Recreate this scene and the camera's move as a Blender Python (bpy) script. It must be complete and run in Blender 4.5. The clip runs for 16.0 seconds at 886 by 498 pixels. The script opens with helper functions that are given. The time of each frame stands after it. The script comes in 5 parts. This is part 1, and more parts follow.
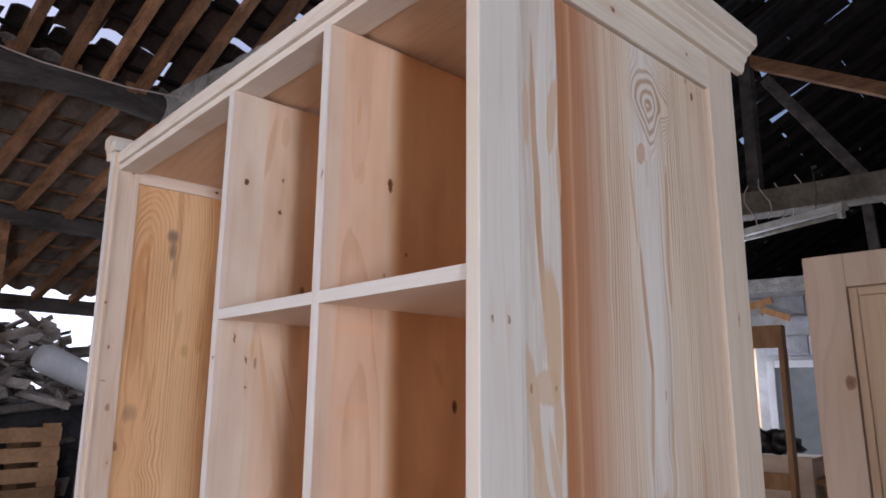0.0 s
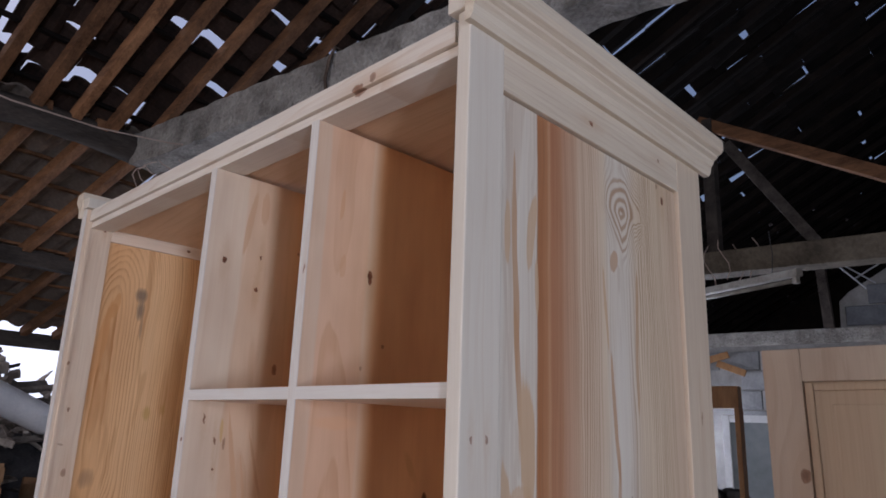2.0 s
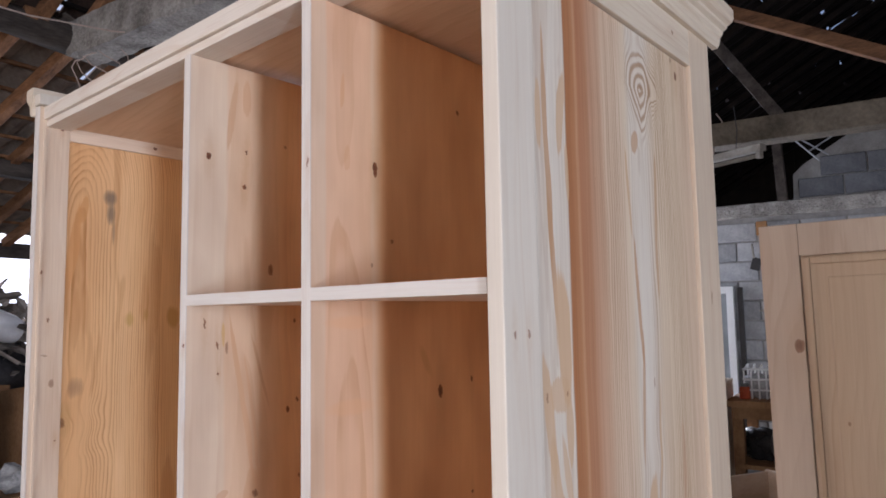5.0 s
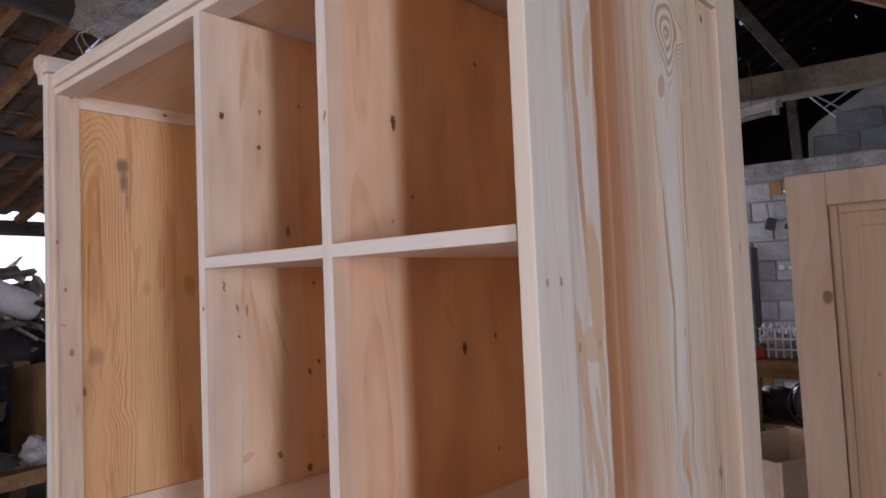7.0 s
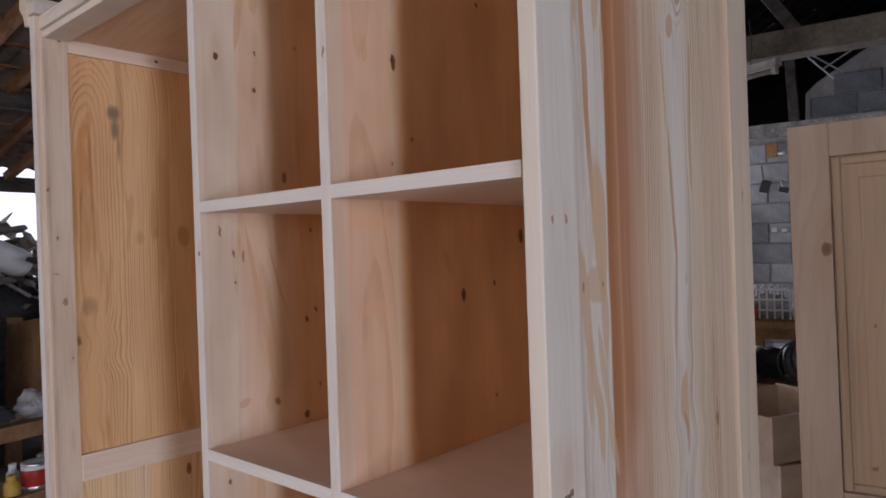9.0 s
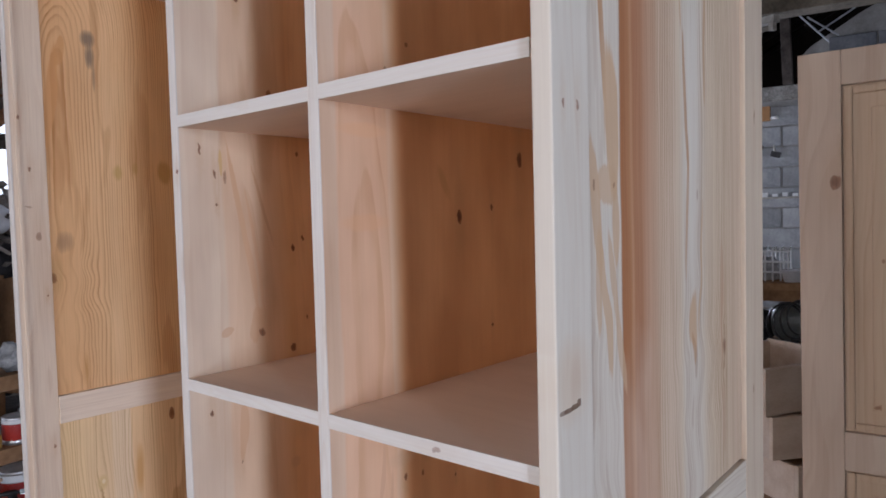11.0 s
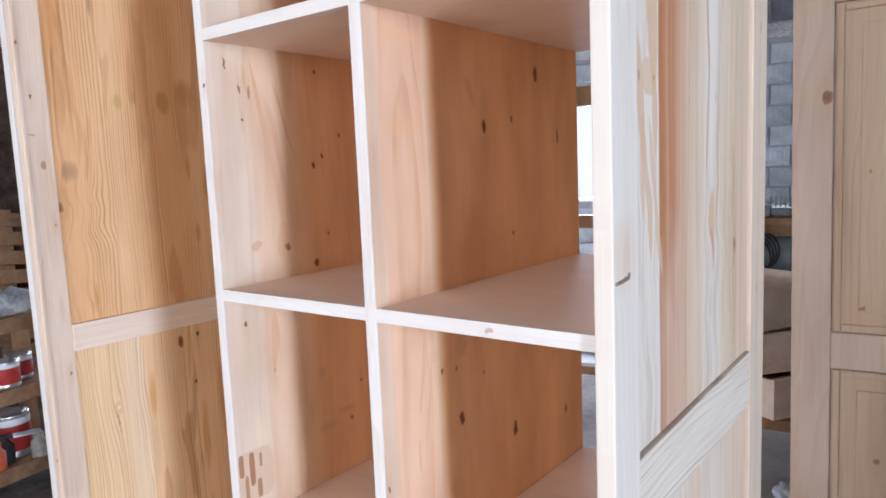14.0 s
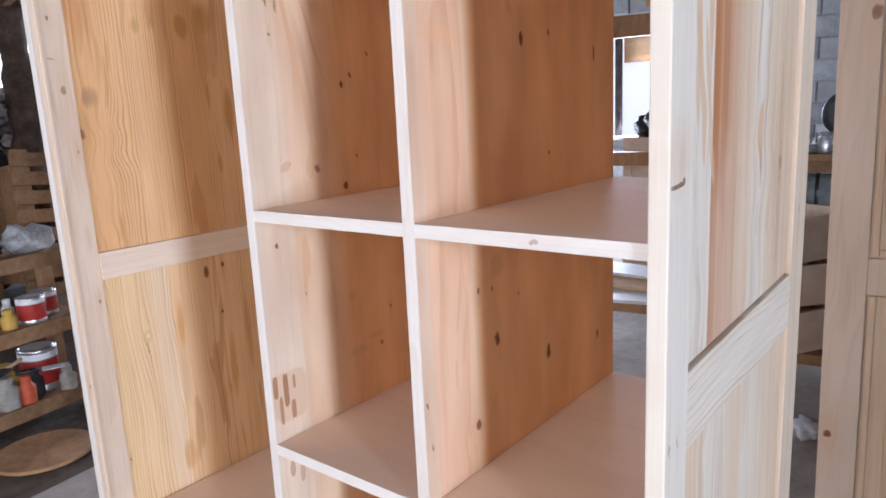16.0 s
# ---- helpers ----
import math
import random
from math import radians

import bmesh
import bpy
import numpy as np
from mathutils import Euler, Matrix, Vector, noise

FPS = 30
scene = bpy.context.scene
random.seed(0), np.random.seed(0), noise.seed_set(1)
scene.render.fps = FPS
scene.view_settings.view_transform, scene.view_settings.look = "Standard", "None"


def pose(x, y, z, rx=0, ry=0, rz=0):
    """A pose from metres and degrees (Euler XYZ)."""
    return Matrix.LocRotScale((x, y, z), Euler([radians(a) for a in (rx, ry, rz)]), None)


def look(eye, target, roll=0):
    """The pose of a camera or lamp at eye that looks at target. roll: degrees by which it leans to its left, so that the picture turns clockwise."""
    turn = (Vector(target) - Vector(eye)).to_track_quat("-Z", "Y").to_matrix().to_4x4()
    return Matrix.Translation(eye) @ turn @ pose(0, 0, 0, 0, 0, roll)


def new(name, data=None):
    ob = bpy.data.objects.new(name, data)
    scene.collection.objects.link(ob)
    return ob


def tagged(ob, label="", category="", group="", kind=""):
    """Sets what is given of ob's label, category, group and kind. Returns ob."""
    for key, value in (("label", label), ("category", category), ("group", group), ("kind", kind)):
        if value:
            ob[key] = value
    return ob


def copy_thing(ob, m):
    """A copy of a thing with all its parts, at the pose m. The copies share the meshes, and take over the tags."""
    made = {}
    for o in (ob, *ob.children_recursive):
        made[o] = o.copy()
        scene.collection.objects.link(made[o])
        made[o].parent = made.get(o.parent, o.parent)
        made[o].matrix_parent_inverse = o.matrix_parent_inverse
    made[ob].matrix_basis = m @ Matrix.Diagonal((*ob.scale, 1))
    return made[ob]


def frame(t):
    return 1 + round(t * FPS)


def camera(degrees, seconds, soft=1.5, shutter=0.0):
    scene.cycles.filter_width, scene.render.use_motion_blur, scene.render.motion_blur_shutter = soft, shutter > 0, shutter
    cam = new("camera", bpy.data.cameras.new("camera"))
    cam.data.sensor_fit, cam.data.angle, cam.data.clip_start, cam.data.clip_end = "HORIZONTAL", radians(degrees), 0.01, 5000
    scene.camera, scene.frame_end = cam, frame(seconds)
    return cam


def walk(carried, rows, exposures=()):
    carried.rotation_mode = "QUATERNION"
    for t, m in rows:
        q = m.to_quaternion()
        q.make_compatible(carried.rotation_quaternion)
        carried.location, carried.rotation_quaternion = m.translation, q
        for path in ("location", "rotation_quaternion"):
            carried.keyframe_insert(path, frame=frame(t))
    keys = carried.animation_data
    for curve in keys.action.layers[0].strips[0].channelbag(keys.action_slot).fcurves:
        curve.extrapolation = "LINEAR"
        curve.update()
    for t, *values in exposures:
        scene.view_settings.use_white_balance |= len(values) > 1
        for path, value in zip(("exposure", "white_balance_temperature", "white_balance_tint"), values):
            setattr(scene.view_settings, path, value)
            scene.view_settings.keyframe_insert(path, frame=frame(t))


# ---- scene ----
cam = camera(65.29, 16.0, soft=1.7)
PATH = [
    (0, (-0.5258, -0.5108, 1.4290), (0.1308, 0.2158, 1.6313), 0.47),
    (0.5, (-0.5410, -0.5188, 1.4602), (0.1246, 0.1918, 1.6882), 1.16),
    (1, (-0.5607, -0.5238, 1.4827), (0.1184, 0.1734, 1.7124), 2.63),
    (1.5, (-0.5719, -0.5260, 1.5022), (0.1088, 0.1661, 1.7423), 1.87),
    (2, (-0.5746, -0.5264, 1.5165), (0.1109, 0.1564, 1.7689), 2.08),
    (2.5, (-0.5899, -0.5265, 1.5271), (0.0921, 0.1532, 1.7973), 1.92),
    (3, (-0.6048, -0.5107, 1.5334), (0.0946, 0.1659, 1.7636), 1.82),
    (3.5, (-0.6124, -0.4840, 1.5368), (0.0975, 0.1905, 1.7393), 0.67),
    (4, (-0.6061, -0.4578, 1.5365), (0.1319, 0.2001, 1.6864), -0.34),
    (6.5, (-0.5887, -0.3990, 1.5133), (0.1547, 0.2669, 1.5759), -2.11),
    (7, (-0.5882, -0.3926, 1.5090), (0.1558, 0.2737, 1.5600), -2.31),
    (7.5, (-0.5873, -0.3911, 1.5028), (0.1634, 0.2682, 1.5452), -2.12),
    (8, (-0.5879, -0.3843, 1.4993), (0.1601, 0.2787, 1.5322), -2.08),
    (8.5, (-0.5899, -0.3811, 1.4951), (0.1585, 0.2817, 1.5186), -1.94),
    (9, (-0.5846, -0.3744, 1.4823), (0.1658, 0.2865, 1.4793), -1.91),
    (11.5, (-0.5434, -0.3017, 1.3855), (0.2216, 0.3399, 1.3294), -1.69),
    (12, (-0.5523, -0.2790, 1.3691), (0.2188, 0.3533, 1.2931), -2.03),
    (12.5, (-0.5754, -0.2752, 1.3614), (0.2099, 0.3369, 1.2688), -1.21),
    (13, (-0.6053, -0.2818, 1.3558), (0.1787, 0.3309, 1.2565), -2.05),
    (13.5, (-0.6283, -0.2840, 1.3512), (0.1555, 0.3271, 1.2406), -2.25),
    (14, (-0.6444, -0.2783, 1.3456), (0.1418, 0.3283, 1.2276), -2.40),
    (14.5, (-0.6478, -0.2690, 1.3314), (0.1309, 0.3445, 1.1999), -2.69),
    (15, (-0.6464, -0.2602, 1.3200), (0.1247, 0.3556, 1.1582), -3.01),
    (15.5, (-0.6455, -0.2470, 1.3130), (0.1212, 0.3683, 1.1300), -3.04),
    (16, (-0.6519, -0.2390, 1.3060), (0.1112, 0.3767, 1.1094), -2.72),
]
EXPOSURE = [(0, -0.43, 5690, 21), (0.5, -0.56, 5690, 21), (1, -0.87, 5690, 22), (1.5, -0.91, 5690, 22), (2, -0.85, 5690, 21), (2.5, -0.70, 5690, 20), (3, -0.55, 5690, 19), (3.5, -0.33, 5690, 20), (4, -0.38, 5840, 21),
            (6.3, -0.03, 5870, 19), (6.6, -0.13, 5920, 21), (7, -0.66, 5970, 26), (8, -0.86, 6020, 27), (9, -0.84, 5870, 23), (11.5, -0.34, 5490, 17), (12.5, -0.09, 5390, 15), (13.5, 0.20, 5340, 15), (14.5, 0.42, 5340, 15), (15.5, 0.37, 5340, 15), (16, 0.26, 5490, 17)]
walk(cam, [(t, look(eye, target, roll)) for t, eye, target, roll in PATH], EXPOSURE)

# ---- daylight ----
SUN_AZ, SUN_EL = radians(118), radians(56)
world = bpy.data.worlds.new("sky")
scene.world = world
world.use_nodes = True
wn = world.node_tree
sky = wn.nodes.new("ShaderNodeTexSky")
sky.sky_type, sky.sun_disc = "NISHITA", False
sky.sun_elevation, sky.sun_rotation = SUN_EL, radians(90) - SUN_AZ
sky.air_density, sky.dust_density = 1.2, 6.0
wn.links.new(sky.outputs[0], wn.nodes["Background"].inputs[0])
wn.nodes["Background"].inputs[1].default_value = 0.15

sun = new("sun", bpy.data.lights.new("sun", "SUN"))
sun.data.energy, sun.data.angle, sun.data.color = 1.2, radians(14), (1.0, 0.95, 0.88)
sun.matrix_world = look((math.cos(SUN_AZ) * math.cos(SUN_EL) * 30, math.sin(SUN_AZ) * math.cos(SUN_EL) * 30, 30 * math.sin(SUN_EL)), (0, 0, 0))


# The workshop stands turned by eight degrees to the wardrobe: u runs to the back wall, v to the open side.
B = pose(0, 0, 0, 0, 0, 8)


def bp(u, v, z):
    return B @ Vector((u, v, z))


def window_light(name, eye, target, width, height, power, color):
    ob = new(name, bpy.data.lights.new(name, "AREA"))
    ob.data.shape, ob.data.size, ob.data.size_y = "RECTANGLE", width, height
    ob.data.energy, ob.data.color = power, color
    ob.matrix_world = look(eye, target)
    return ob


# openings behind the camera, both unseen: first daylight in a narrow doorway
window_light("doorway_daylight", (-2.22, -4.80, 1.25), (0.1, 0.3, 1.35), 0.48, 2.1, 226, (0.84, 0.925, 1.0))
# then a broad fill lamp, with a gate added to hold it
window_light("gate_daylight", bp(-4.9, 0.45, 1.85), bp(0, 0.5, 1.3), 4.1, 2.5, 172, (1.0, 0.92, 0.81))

# stand-in lamps at the window and open side, added to brighten the back
window_light("window_daylight", bp(6.9, 2.2, 1.52), bp(2.5, 0.0, 0.5), 0.95, 1.1, 110, (0.92, 0.96, 1.0))
window_light("open_side_daylight", bp(5.0, 5.8, 1.25), bp(4.6, 0.0, 0.9), 3.2, 1.7, 230, (0.90, 0.95, 1.0))


# ---- materials ----
def mat(name, rough=0.6, metal=0.0, spec=0.4):
    m = bpy.data.materials.new(name)
    m.use_nodes = True
    b = m.node_tree.nodes["Principled BSDF"]
    b.inputs["Roughness"].default_value, b.inputs["Metallic"].default_value = rough, metal
    b.inputs["Specular IOR Level"].default_value = spec
    return m, m.node_tree, b


class Net:
    """Short names for node work."""

    def __init__(self, tree):
        self.t = tree

    def set(self, sock, v):
        if isinstance(v, bpy.types.NodeSocket):
            self.t.links.new(v, sock)
        else:
            sock.default_value = v

    def math(self, op, a, b=0.0, c=0.0, clamp=False):
        n = self.t.nodes.new("ShaderNodeMath")
        n.operation, n.use_clamp = op, clamp
        for i, v in enumerate((a, b, c)):
            self.set(n.inputs[i], v)
        return n.outputs[0]

    def xyz(self, x, y, z):
        n = self.t.nodes.new("ShaderNodeCombineXYZ")
        for i, v in enumerate((x, y, z)):
            self.set(n.inputs[i], v)
        return n.outputs[0]

    def split(self, v):
        n = self.t.nodes.new("ShaderNodeSeparateXYZ")
        self.set(n.inputs[0], v)
        return n.outputs

    def noise(self, vec, scale, detail=2.0, rough=0.5, distort=0.0):
        n = self.t.nodes.new("ShaderNodeTexNoise")
        self.set(n.inputs["Vector"], vec)
        n.inputs["Scale"].default_value, n.inputs["Detail"].default_value = scale, detail
        n.inputs["Roughness"].default_value, n.inputs["Distortion"].default_value = rough, distort
        return n.outputs[0]

    def ramp(self, fac, stops, interp="LINEAR"):
        n = self.t.nodes.new("ShaderNodeValToRGB")
        n.color_ramp.interpolation = interp
        e = n.color_ramp.elements
        while len(e) > 1:
            e.remove(e[-1])
        for i, (p, c) in enumerate(stops):
            s = e[0] if i == 0 else e.new(p)
            s.position = p
            s.color = (c, c, c, 1) if isinstance(c, float) else (*c, 1)
        self.set(n.inputs[0], fac)
        return n.outputs[0]

    def mix(self, fac, a, b, mode="MIX"):
        n = self.t.nodes.new("ShaderNodeMix")
        n.data_type, n.blend_type = "RGBA", mode
        self.set(n.inputs[0], fac)
        for i, v in ((6, a), (7, b)):
            self.set(n.inputs[i], (*v, 1) if isinstance(v, tuple) and len(v) == 3 else v)
        return n.outputs[2]

    def bump(self, height, strength, dist, bsdf):
        n = self.t.nodes.new("ShaderNodeBump")
        n.inputs["Strength"].default_value, n.inputs["Distance"].default_value = strength, dist
        self.set(n.inputs["Height"], height)
        self.t.links.new(n.outputs[0], bsdf.inputs["Normal"])

    def coord(self, kind="Object"):
        return self.t.nodes.new("ShaderNodeTexCoord").outputs[kind]

    def white(self, w):
        n = self.t.nodes.new("ShaderNodeTexWhiteNoise")
        n.noise_dimensions = "1D"
        self.set(n.inputs["W"], w)
        return n.outputs["Value"]

    def random(self):
        return self.t.nodes.new("ShaderNodeObjectInfo").outputs["Random"]

    def island(self):
        return self.t.nodes.new("ShaderNodeNewGeometry").outputs["Random Per Island"]


def knot_group():
    """Node group for one knot: bends the grain round it and gives its core and its halo."""
    g = bpy.data.node_groups.new("knot", "ShaderNodeTree")
    for n in ("a", "b", "ka", "kb", "ra", "rb"):
        g.interface.new_socket(n, in_out="INPUT", socket_type="NodeSocketFloat")
    for n in ("shift", "core", "halo", "rim"):
        g.interface.new_socket(n, in_out="OUTPUT", socket_type="NodeSocketFloat")
    gi, go, N = g.nodes.new("NodeGroupInput"), g.nodes.new("NodeGroupOutput"), Net(g)
    a, b, ka, kb, ra, rb = gi.outputs[:6]
    da, db = N.math("SUBTRACT", a, ka), N.math("SUBTRACT", b, kb)
    p, q = N.math("DIVIDE", da, ra), N.math("DIVIDE", db, rb)
    d2 = N.math("ADD", N.math("MULTIPLY", p, p), N.math("MULTIPLY", q, q))
    q3 = N.math("MULTIPLY", q, 0.33)
    flow = N.math("ADD", N.math("MULTIPLY", p, p), N.math("MULTIPLY", q3, q3))
    infl = N.math("POWER", N.math("DIVIDE", 1.0, N.math("MULTIPLY_ADD", flow, 0.22, 1.0)), 2.0)
    g.links.new(N.math("MULTIPLY", N.math("MULTIPLY", da, infl), -0.75), go.inputs[0])
    g.links.new(N.ramp(d2, [(0.0, 1.0), (0.6, 1.0), (0.95, 0.0)]), go.inputs[1])
    g.links.new(N.ramp(d2, [(0.0, 0.95), (0.2, 0.75), (0.45, 0.25), (0.65, 0.35), (0.8, 0.5), (1.0, 0.0)]), go.inputs[3])
    g.links.new(N.math("DIVIDE", 1.0, N.math("MULTIPLY_ADD", N.math("MULTIPLY", flow, flow), 0.05, 1.0)), go.inputs[2])
    return g


KNOT = knot_group()


def pine(name, across, along, light, dark, rings=190.0, pith=(0.2, 0.05, 0.02), warp=0.012, lines=0.5,
         strips=None, span=(0.0, 0.6), wave=0.02, knots=(), stains=(), rough=0.58, fibre=0.16, mottle=0.16, arch=None, eyes=(), flame=0.0, flame_cut=0.58,
         flame_size=(17.0, 1.5), flame_span=None, waves=(), vein=0.0, streak=0.08, spread=0.0, quiet=None, tone=None):
    """Planed pine. across and along: the axes over and with the grain. pith: the heart's place over the board, its
    depth and
    its slope along the board. strips: (place, colour) of the glued staves, or of painted light and shade. knots:
    (across, along, radius, length, darkness).
    stains: (across, along, width, length, colour, strength, slope, edge), edge 0 soft, 1 crisp, 2 a crisp oblong. arch:
    above this height the rings close at this rate.
    eyes: (across, along, width, length) of closed rings. waves: (across, along, width, length, amount) of curly grain.
    vein: how far single rings differ in strength. spread: how far from the heart the rings stay wide apart.
    quiet: (place, share) of the ring lines over the board. tone: the timber's own tint."""
    m, tree, bs = mat(name, rough, 0.0, 0.3)
    N = Net(tree)
    pos = N.split(N.coord())
    a, b = pos[across], pos[along]
    c3 = pos[3 - across - along]
    seed = (sum(map(ord, name)) % 97) * 0.61
    slow = N.noise(N.xyz(N.math("MULTIPLY", a, 2.5), N.math("MULTIPLY", b, 0.9), seed), 2.0, 2.0)
    mid = N.noise(N.xyz(N.math("MULTIPLY", a, 9.0), N.math("MULTIPLY", b, 2.2), seed + 3), 2.0, 2.0)
    a2 = N.math("MULTIPLY_ADD", N.math("SUBTRACT", slow, 0.5), warp * 2.5, a)
    a2 = N.math("MULTIPLY_ADD", N.math("SUBTRACT", mid, 0.5), warp, a2)
    core = halo = rim = 0.0
    grit = N.noise(N.coord(), 110.0, 3.0)
    ak = N.math("MULTIPLY_ADD", N.math("SUBTRACT", grit, 0.5), 0.009, a)
    bk = N.math("MULTIPLY_ADD", N.math("SUBTRACT", grit, 0.5), -0.011, b)
    for ka, kb, ra, rb, deep in knots:
        ra, rb = ra * 0.68, rb * 0.68
        k = tree.nodes.new("ShaderNodeGroup")
        k.node_tree = KNOT
        N.set(k.inputs[0], ak), N.set(k.inputs[1], bk)
        for i, v in enumerate((ka, kb, ra, rb)):
            k.inputs[i + 2].default_value = v
        a2 = N.math("ADD", a2, k.outputs[0])
        if deep == 0:
            continue
        core = N.math("MULTIPLY_ADD", k.outputs[1], min(1.0, 0.15 + 0.85 * deep), core)
        rim = N.math("MULTIPLY_ADD", k.outputs[3], deep * 0.75, rim)
        halo = N.math("MULTIPLY_ADD", k.outputs[2], 0.55 * deep, halo)
    for wa0, wb0, wa1, wb1, amount in waves:
        p, q = N.math("DIVIDE", N.math("SUBTRACT", a, wa0), wa1), N.math("DIVIDE", N.math("SUBTRACT", b, wb0), wb1)
        d = N.math("ADD", N.math("MULTIPLY", p, p), N.math("MULTIPLY", q, q))
        curl = N.noise(N.xyz(N.math("MULTIPLY", a, 8.0), N.math("MULTIPLY", b, 11.0), seed + 77), 1.0, 0.6)
        a2 = N.math("MULTIPLY_ADD", N.math("MULTIPLY", N.math("SUBTRACT", curl, 0.5), N.ramp(d, [(0.0, 1.0), (1.0, 0.0)], "EASE")), amount, a2)
    c0, d0, s0 = pith
    side = N.math("SUBTRACT", a2, c0)
    deep_ = N.math("MULTIPLY_ADD", b, s0, d0)
    deep_ = N.math("MULTIPLY_ADD", N.math("SUBTRACT", slow, 0.5), 0.05, deep_)
    if arch:
        up = N.math("MAXIMUM", N.math("MULTIPLY", N.math("SUBTRACT", b, arch[0]), 1.0 if arch[1] > 0 else -1.0), 0.0)
        deep_ = N.math("MULTIPLY_ADD", N.math("POWER", up, 1.4), abs(arch[1]), deep_)
    r = N.math("SQRT", N.math("ADD", N.math("MULTIPLY", side, side), N.math("MULTIPLY", deep_, deep_)))
    if spread:
        r = N.math("DIVIDE", N.math("MULTIPLY", r, r), N.math("ADD", r, spread))
    r = N.math("MULTIPLY_ADD", N.noise(N.xyz(r, seed, 0.0), 26.0, 2.0), 0.034, r)
    r = N.math("MULTIPLY_ADD", N.noise(N.xyz(N.math("MULTIPLY", a, 1.0), N.math("MULTIPLY", b, 0.16), seed + 5), 34.0, 2.0), 0.007, r)
    bold = 0.0
    for ea, eb, wa, wb in eyes:
        p, q = N.math("SUBTRACT", a2, ea), N.math("MULTIPLY", N.math("SUBTRACT", b, eb), wa / wb)
        d = N.math("SQRT", N.math("ADD", N.math("MULTIPLY", p, p), N.math("MULTIPLY", q, q)))
        corner = N.math("SUBTRACT", N.math("ADD", N.math("ABSOLUTE", p), N.math("ABSOLUTE", q)), d)
        d = N.math("MULTIPLY_ADD", N.math("MULTIPLY", corner, N.math("LESS_THAN", q, 0.0)), 0.75, d)
        d = N.math("MULTIPLY_ADD", N.math("SUBTRACT", mid, 0.5), wa * 0.45, d)
        near_eye = N.ramp(N.math("DIVIDE", d, wa), [(0.55, 1.0), (0.98, 0.0)])
        mixer = tree.nodes.new("ShaderNodeMix")
        N.set(mixer.inputs[0], near_eye), N.set(mixer.inputs[2], r), N.set(mixer.inputs[3], N.math("MULTIPLY", d, 0.38))
        r = mixer.outputs[0]
        bold = N.math("ADD", bold, near_eye)
    ring = N.math("FRACT", N.math("MULTIPLY", r, rings))
    late = N.ramp(ring, [(0.0, 0.0), (0.42, 0.06), (0.66, 0.45), (0.78, 0.95), (0.95, 1.0), (1.0, 0.0)])
    if eyes:
        wide = N.ramp(ring, [(0.0, 0.2), (0.12, 0.0), (0.42, 0.1), (0.56, 0.7), (0.72, 0.85), (0.88, 0.7), (1.0, 0.2)])
        late = N.math("MULTIPLY_ADD", N.math("SUBTRACT", wide, late), N.math("MINIMUM", bold, 1.0), late)
    patchy = N.ramp(N.noise(N.xyz(N.math("MULTIPLY", a, 16.0), N.math("MULTIPLY", b, 1.4), seed + 9), 1.6, 3.0), [(0.35, 0.12), (0.62, 1.0)])
    if vein:
        one = N.white(N.math("FLOOR", N.math("MULTIPLY", r, rings)))
        one = N.ramp(one, [(0.0, 1.0 - vein), (0.45, 1.0 - vein * 0.75), (0.75, 0.8), (1.0, 1.0)])
        patchy = N.math("MAXIMUM", N.math("MULTIPLY", patchy, one), N.math("MULTIPLY", bold, 0.8))
    late = N.math("MULTIPLY", N.math("MULTIPLY", late, patchy), lines)
    if quiet:
        lo, hi = quiet[0][0], quiet[-1][0]
        f = N.math("DIVIDE", N.math("SUBTRACT", a2, lo), hi - lo, clamp=True)
        late = N.math("MULTIPLY", late, N.math("MAXIMUM", N.ramp(f, [((p - lo) / (hi - lo), k) for p, k in quiet]), bold))
    base = (*light, 1)
    if strips:
        lo, hi = span
        lick = N.noise(N.xyz(N.math("MULTIPLY", a, 5.0), N.math("MULTIPLY", b, 3.2), seed + 60), 1.6, 3.0)
        wob = N.math("MULTIPLY_ADD", N.math("SUBTRACT", lick, 0.5), wave * 2.2, a)
        f = N.math("DIVIDE", N.math("SUBTRACT", wob, lo), hi - lo, clamp=True)
        base = N.ramp(f, [((p - lo) / (hi - lo), c) for p, c in strips])
    if flame:
        tongue = N.noise(N.xyz(N.math("MULTIPLY", a2, flame_size[0]), N.math("MULTIPLY", b, flame_size[1]), seed + 40), 1.0, 2.0, 0.45, 0.4)
        tongue = N.ramp(tongue, [(flame_cut, 0.0), (flame_cut + 0.025, 0.8), (flame_cut + 0.10, 1.0)])
        if flame_span:
            lo, hi = flame_span
            f = N.math("DIVIDE", N.math("SUBTRACT", a2, lo), hi - lo, clamp=True)
            tongue = N.math("MULTIPLY", tongue, N.ramp(f, [(0.0, 0.0), (0.08, 1.0), (0.92, 1.0), (1.0, 0.0)]))
        base = N.mix(N.math("MULTIPLY", tongue, flame), base, N.mix(0.6, base, dark))
    col = N.mix(late, base, dark)
    blot = N.noise(N.xyz(N.math("MULTIPLY", a, 6.0), N.math("MULTIPLY", b, 1.8), N.math("MULTIPLY_ADD", c3, 5.0, seed + 20)), 2.0, 3.0)
    col = N.mix(mottle, col, N.ramp(blot, [(0.32, (0.55, 0.36, 0.22)), (0.68, (1.0, 0.93, 0.85))]), "MULTIPLY") if mottle else col
    run = N.noise(N.xyz(N.math("MULTIPLY", a2, 95.0), N.math("MULTIPLY", b, 1.3), seed + 31), 1.0, 3.0, 0.6)
    col = N.mix(streak, col, N.ramp(run, [(0.34, (0.55, 0.34, 0.20)), (0.50, (0.95, 0.90, 0.84)), (0.66, (1.0, 1.0, 1.0))]), "MULTIPLY")
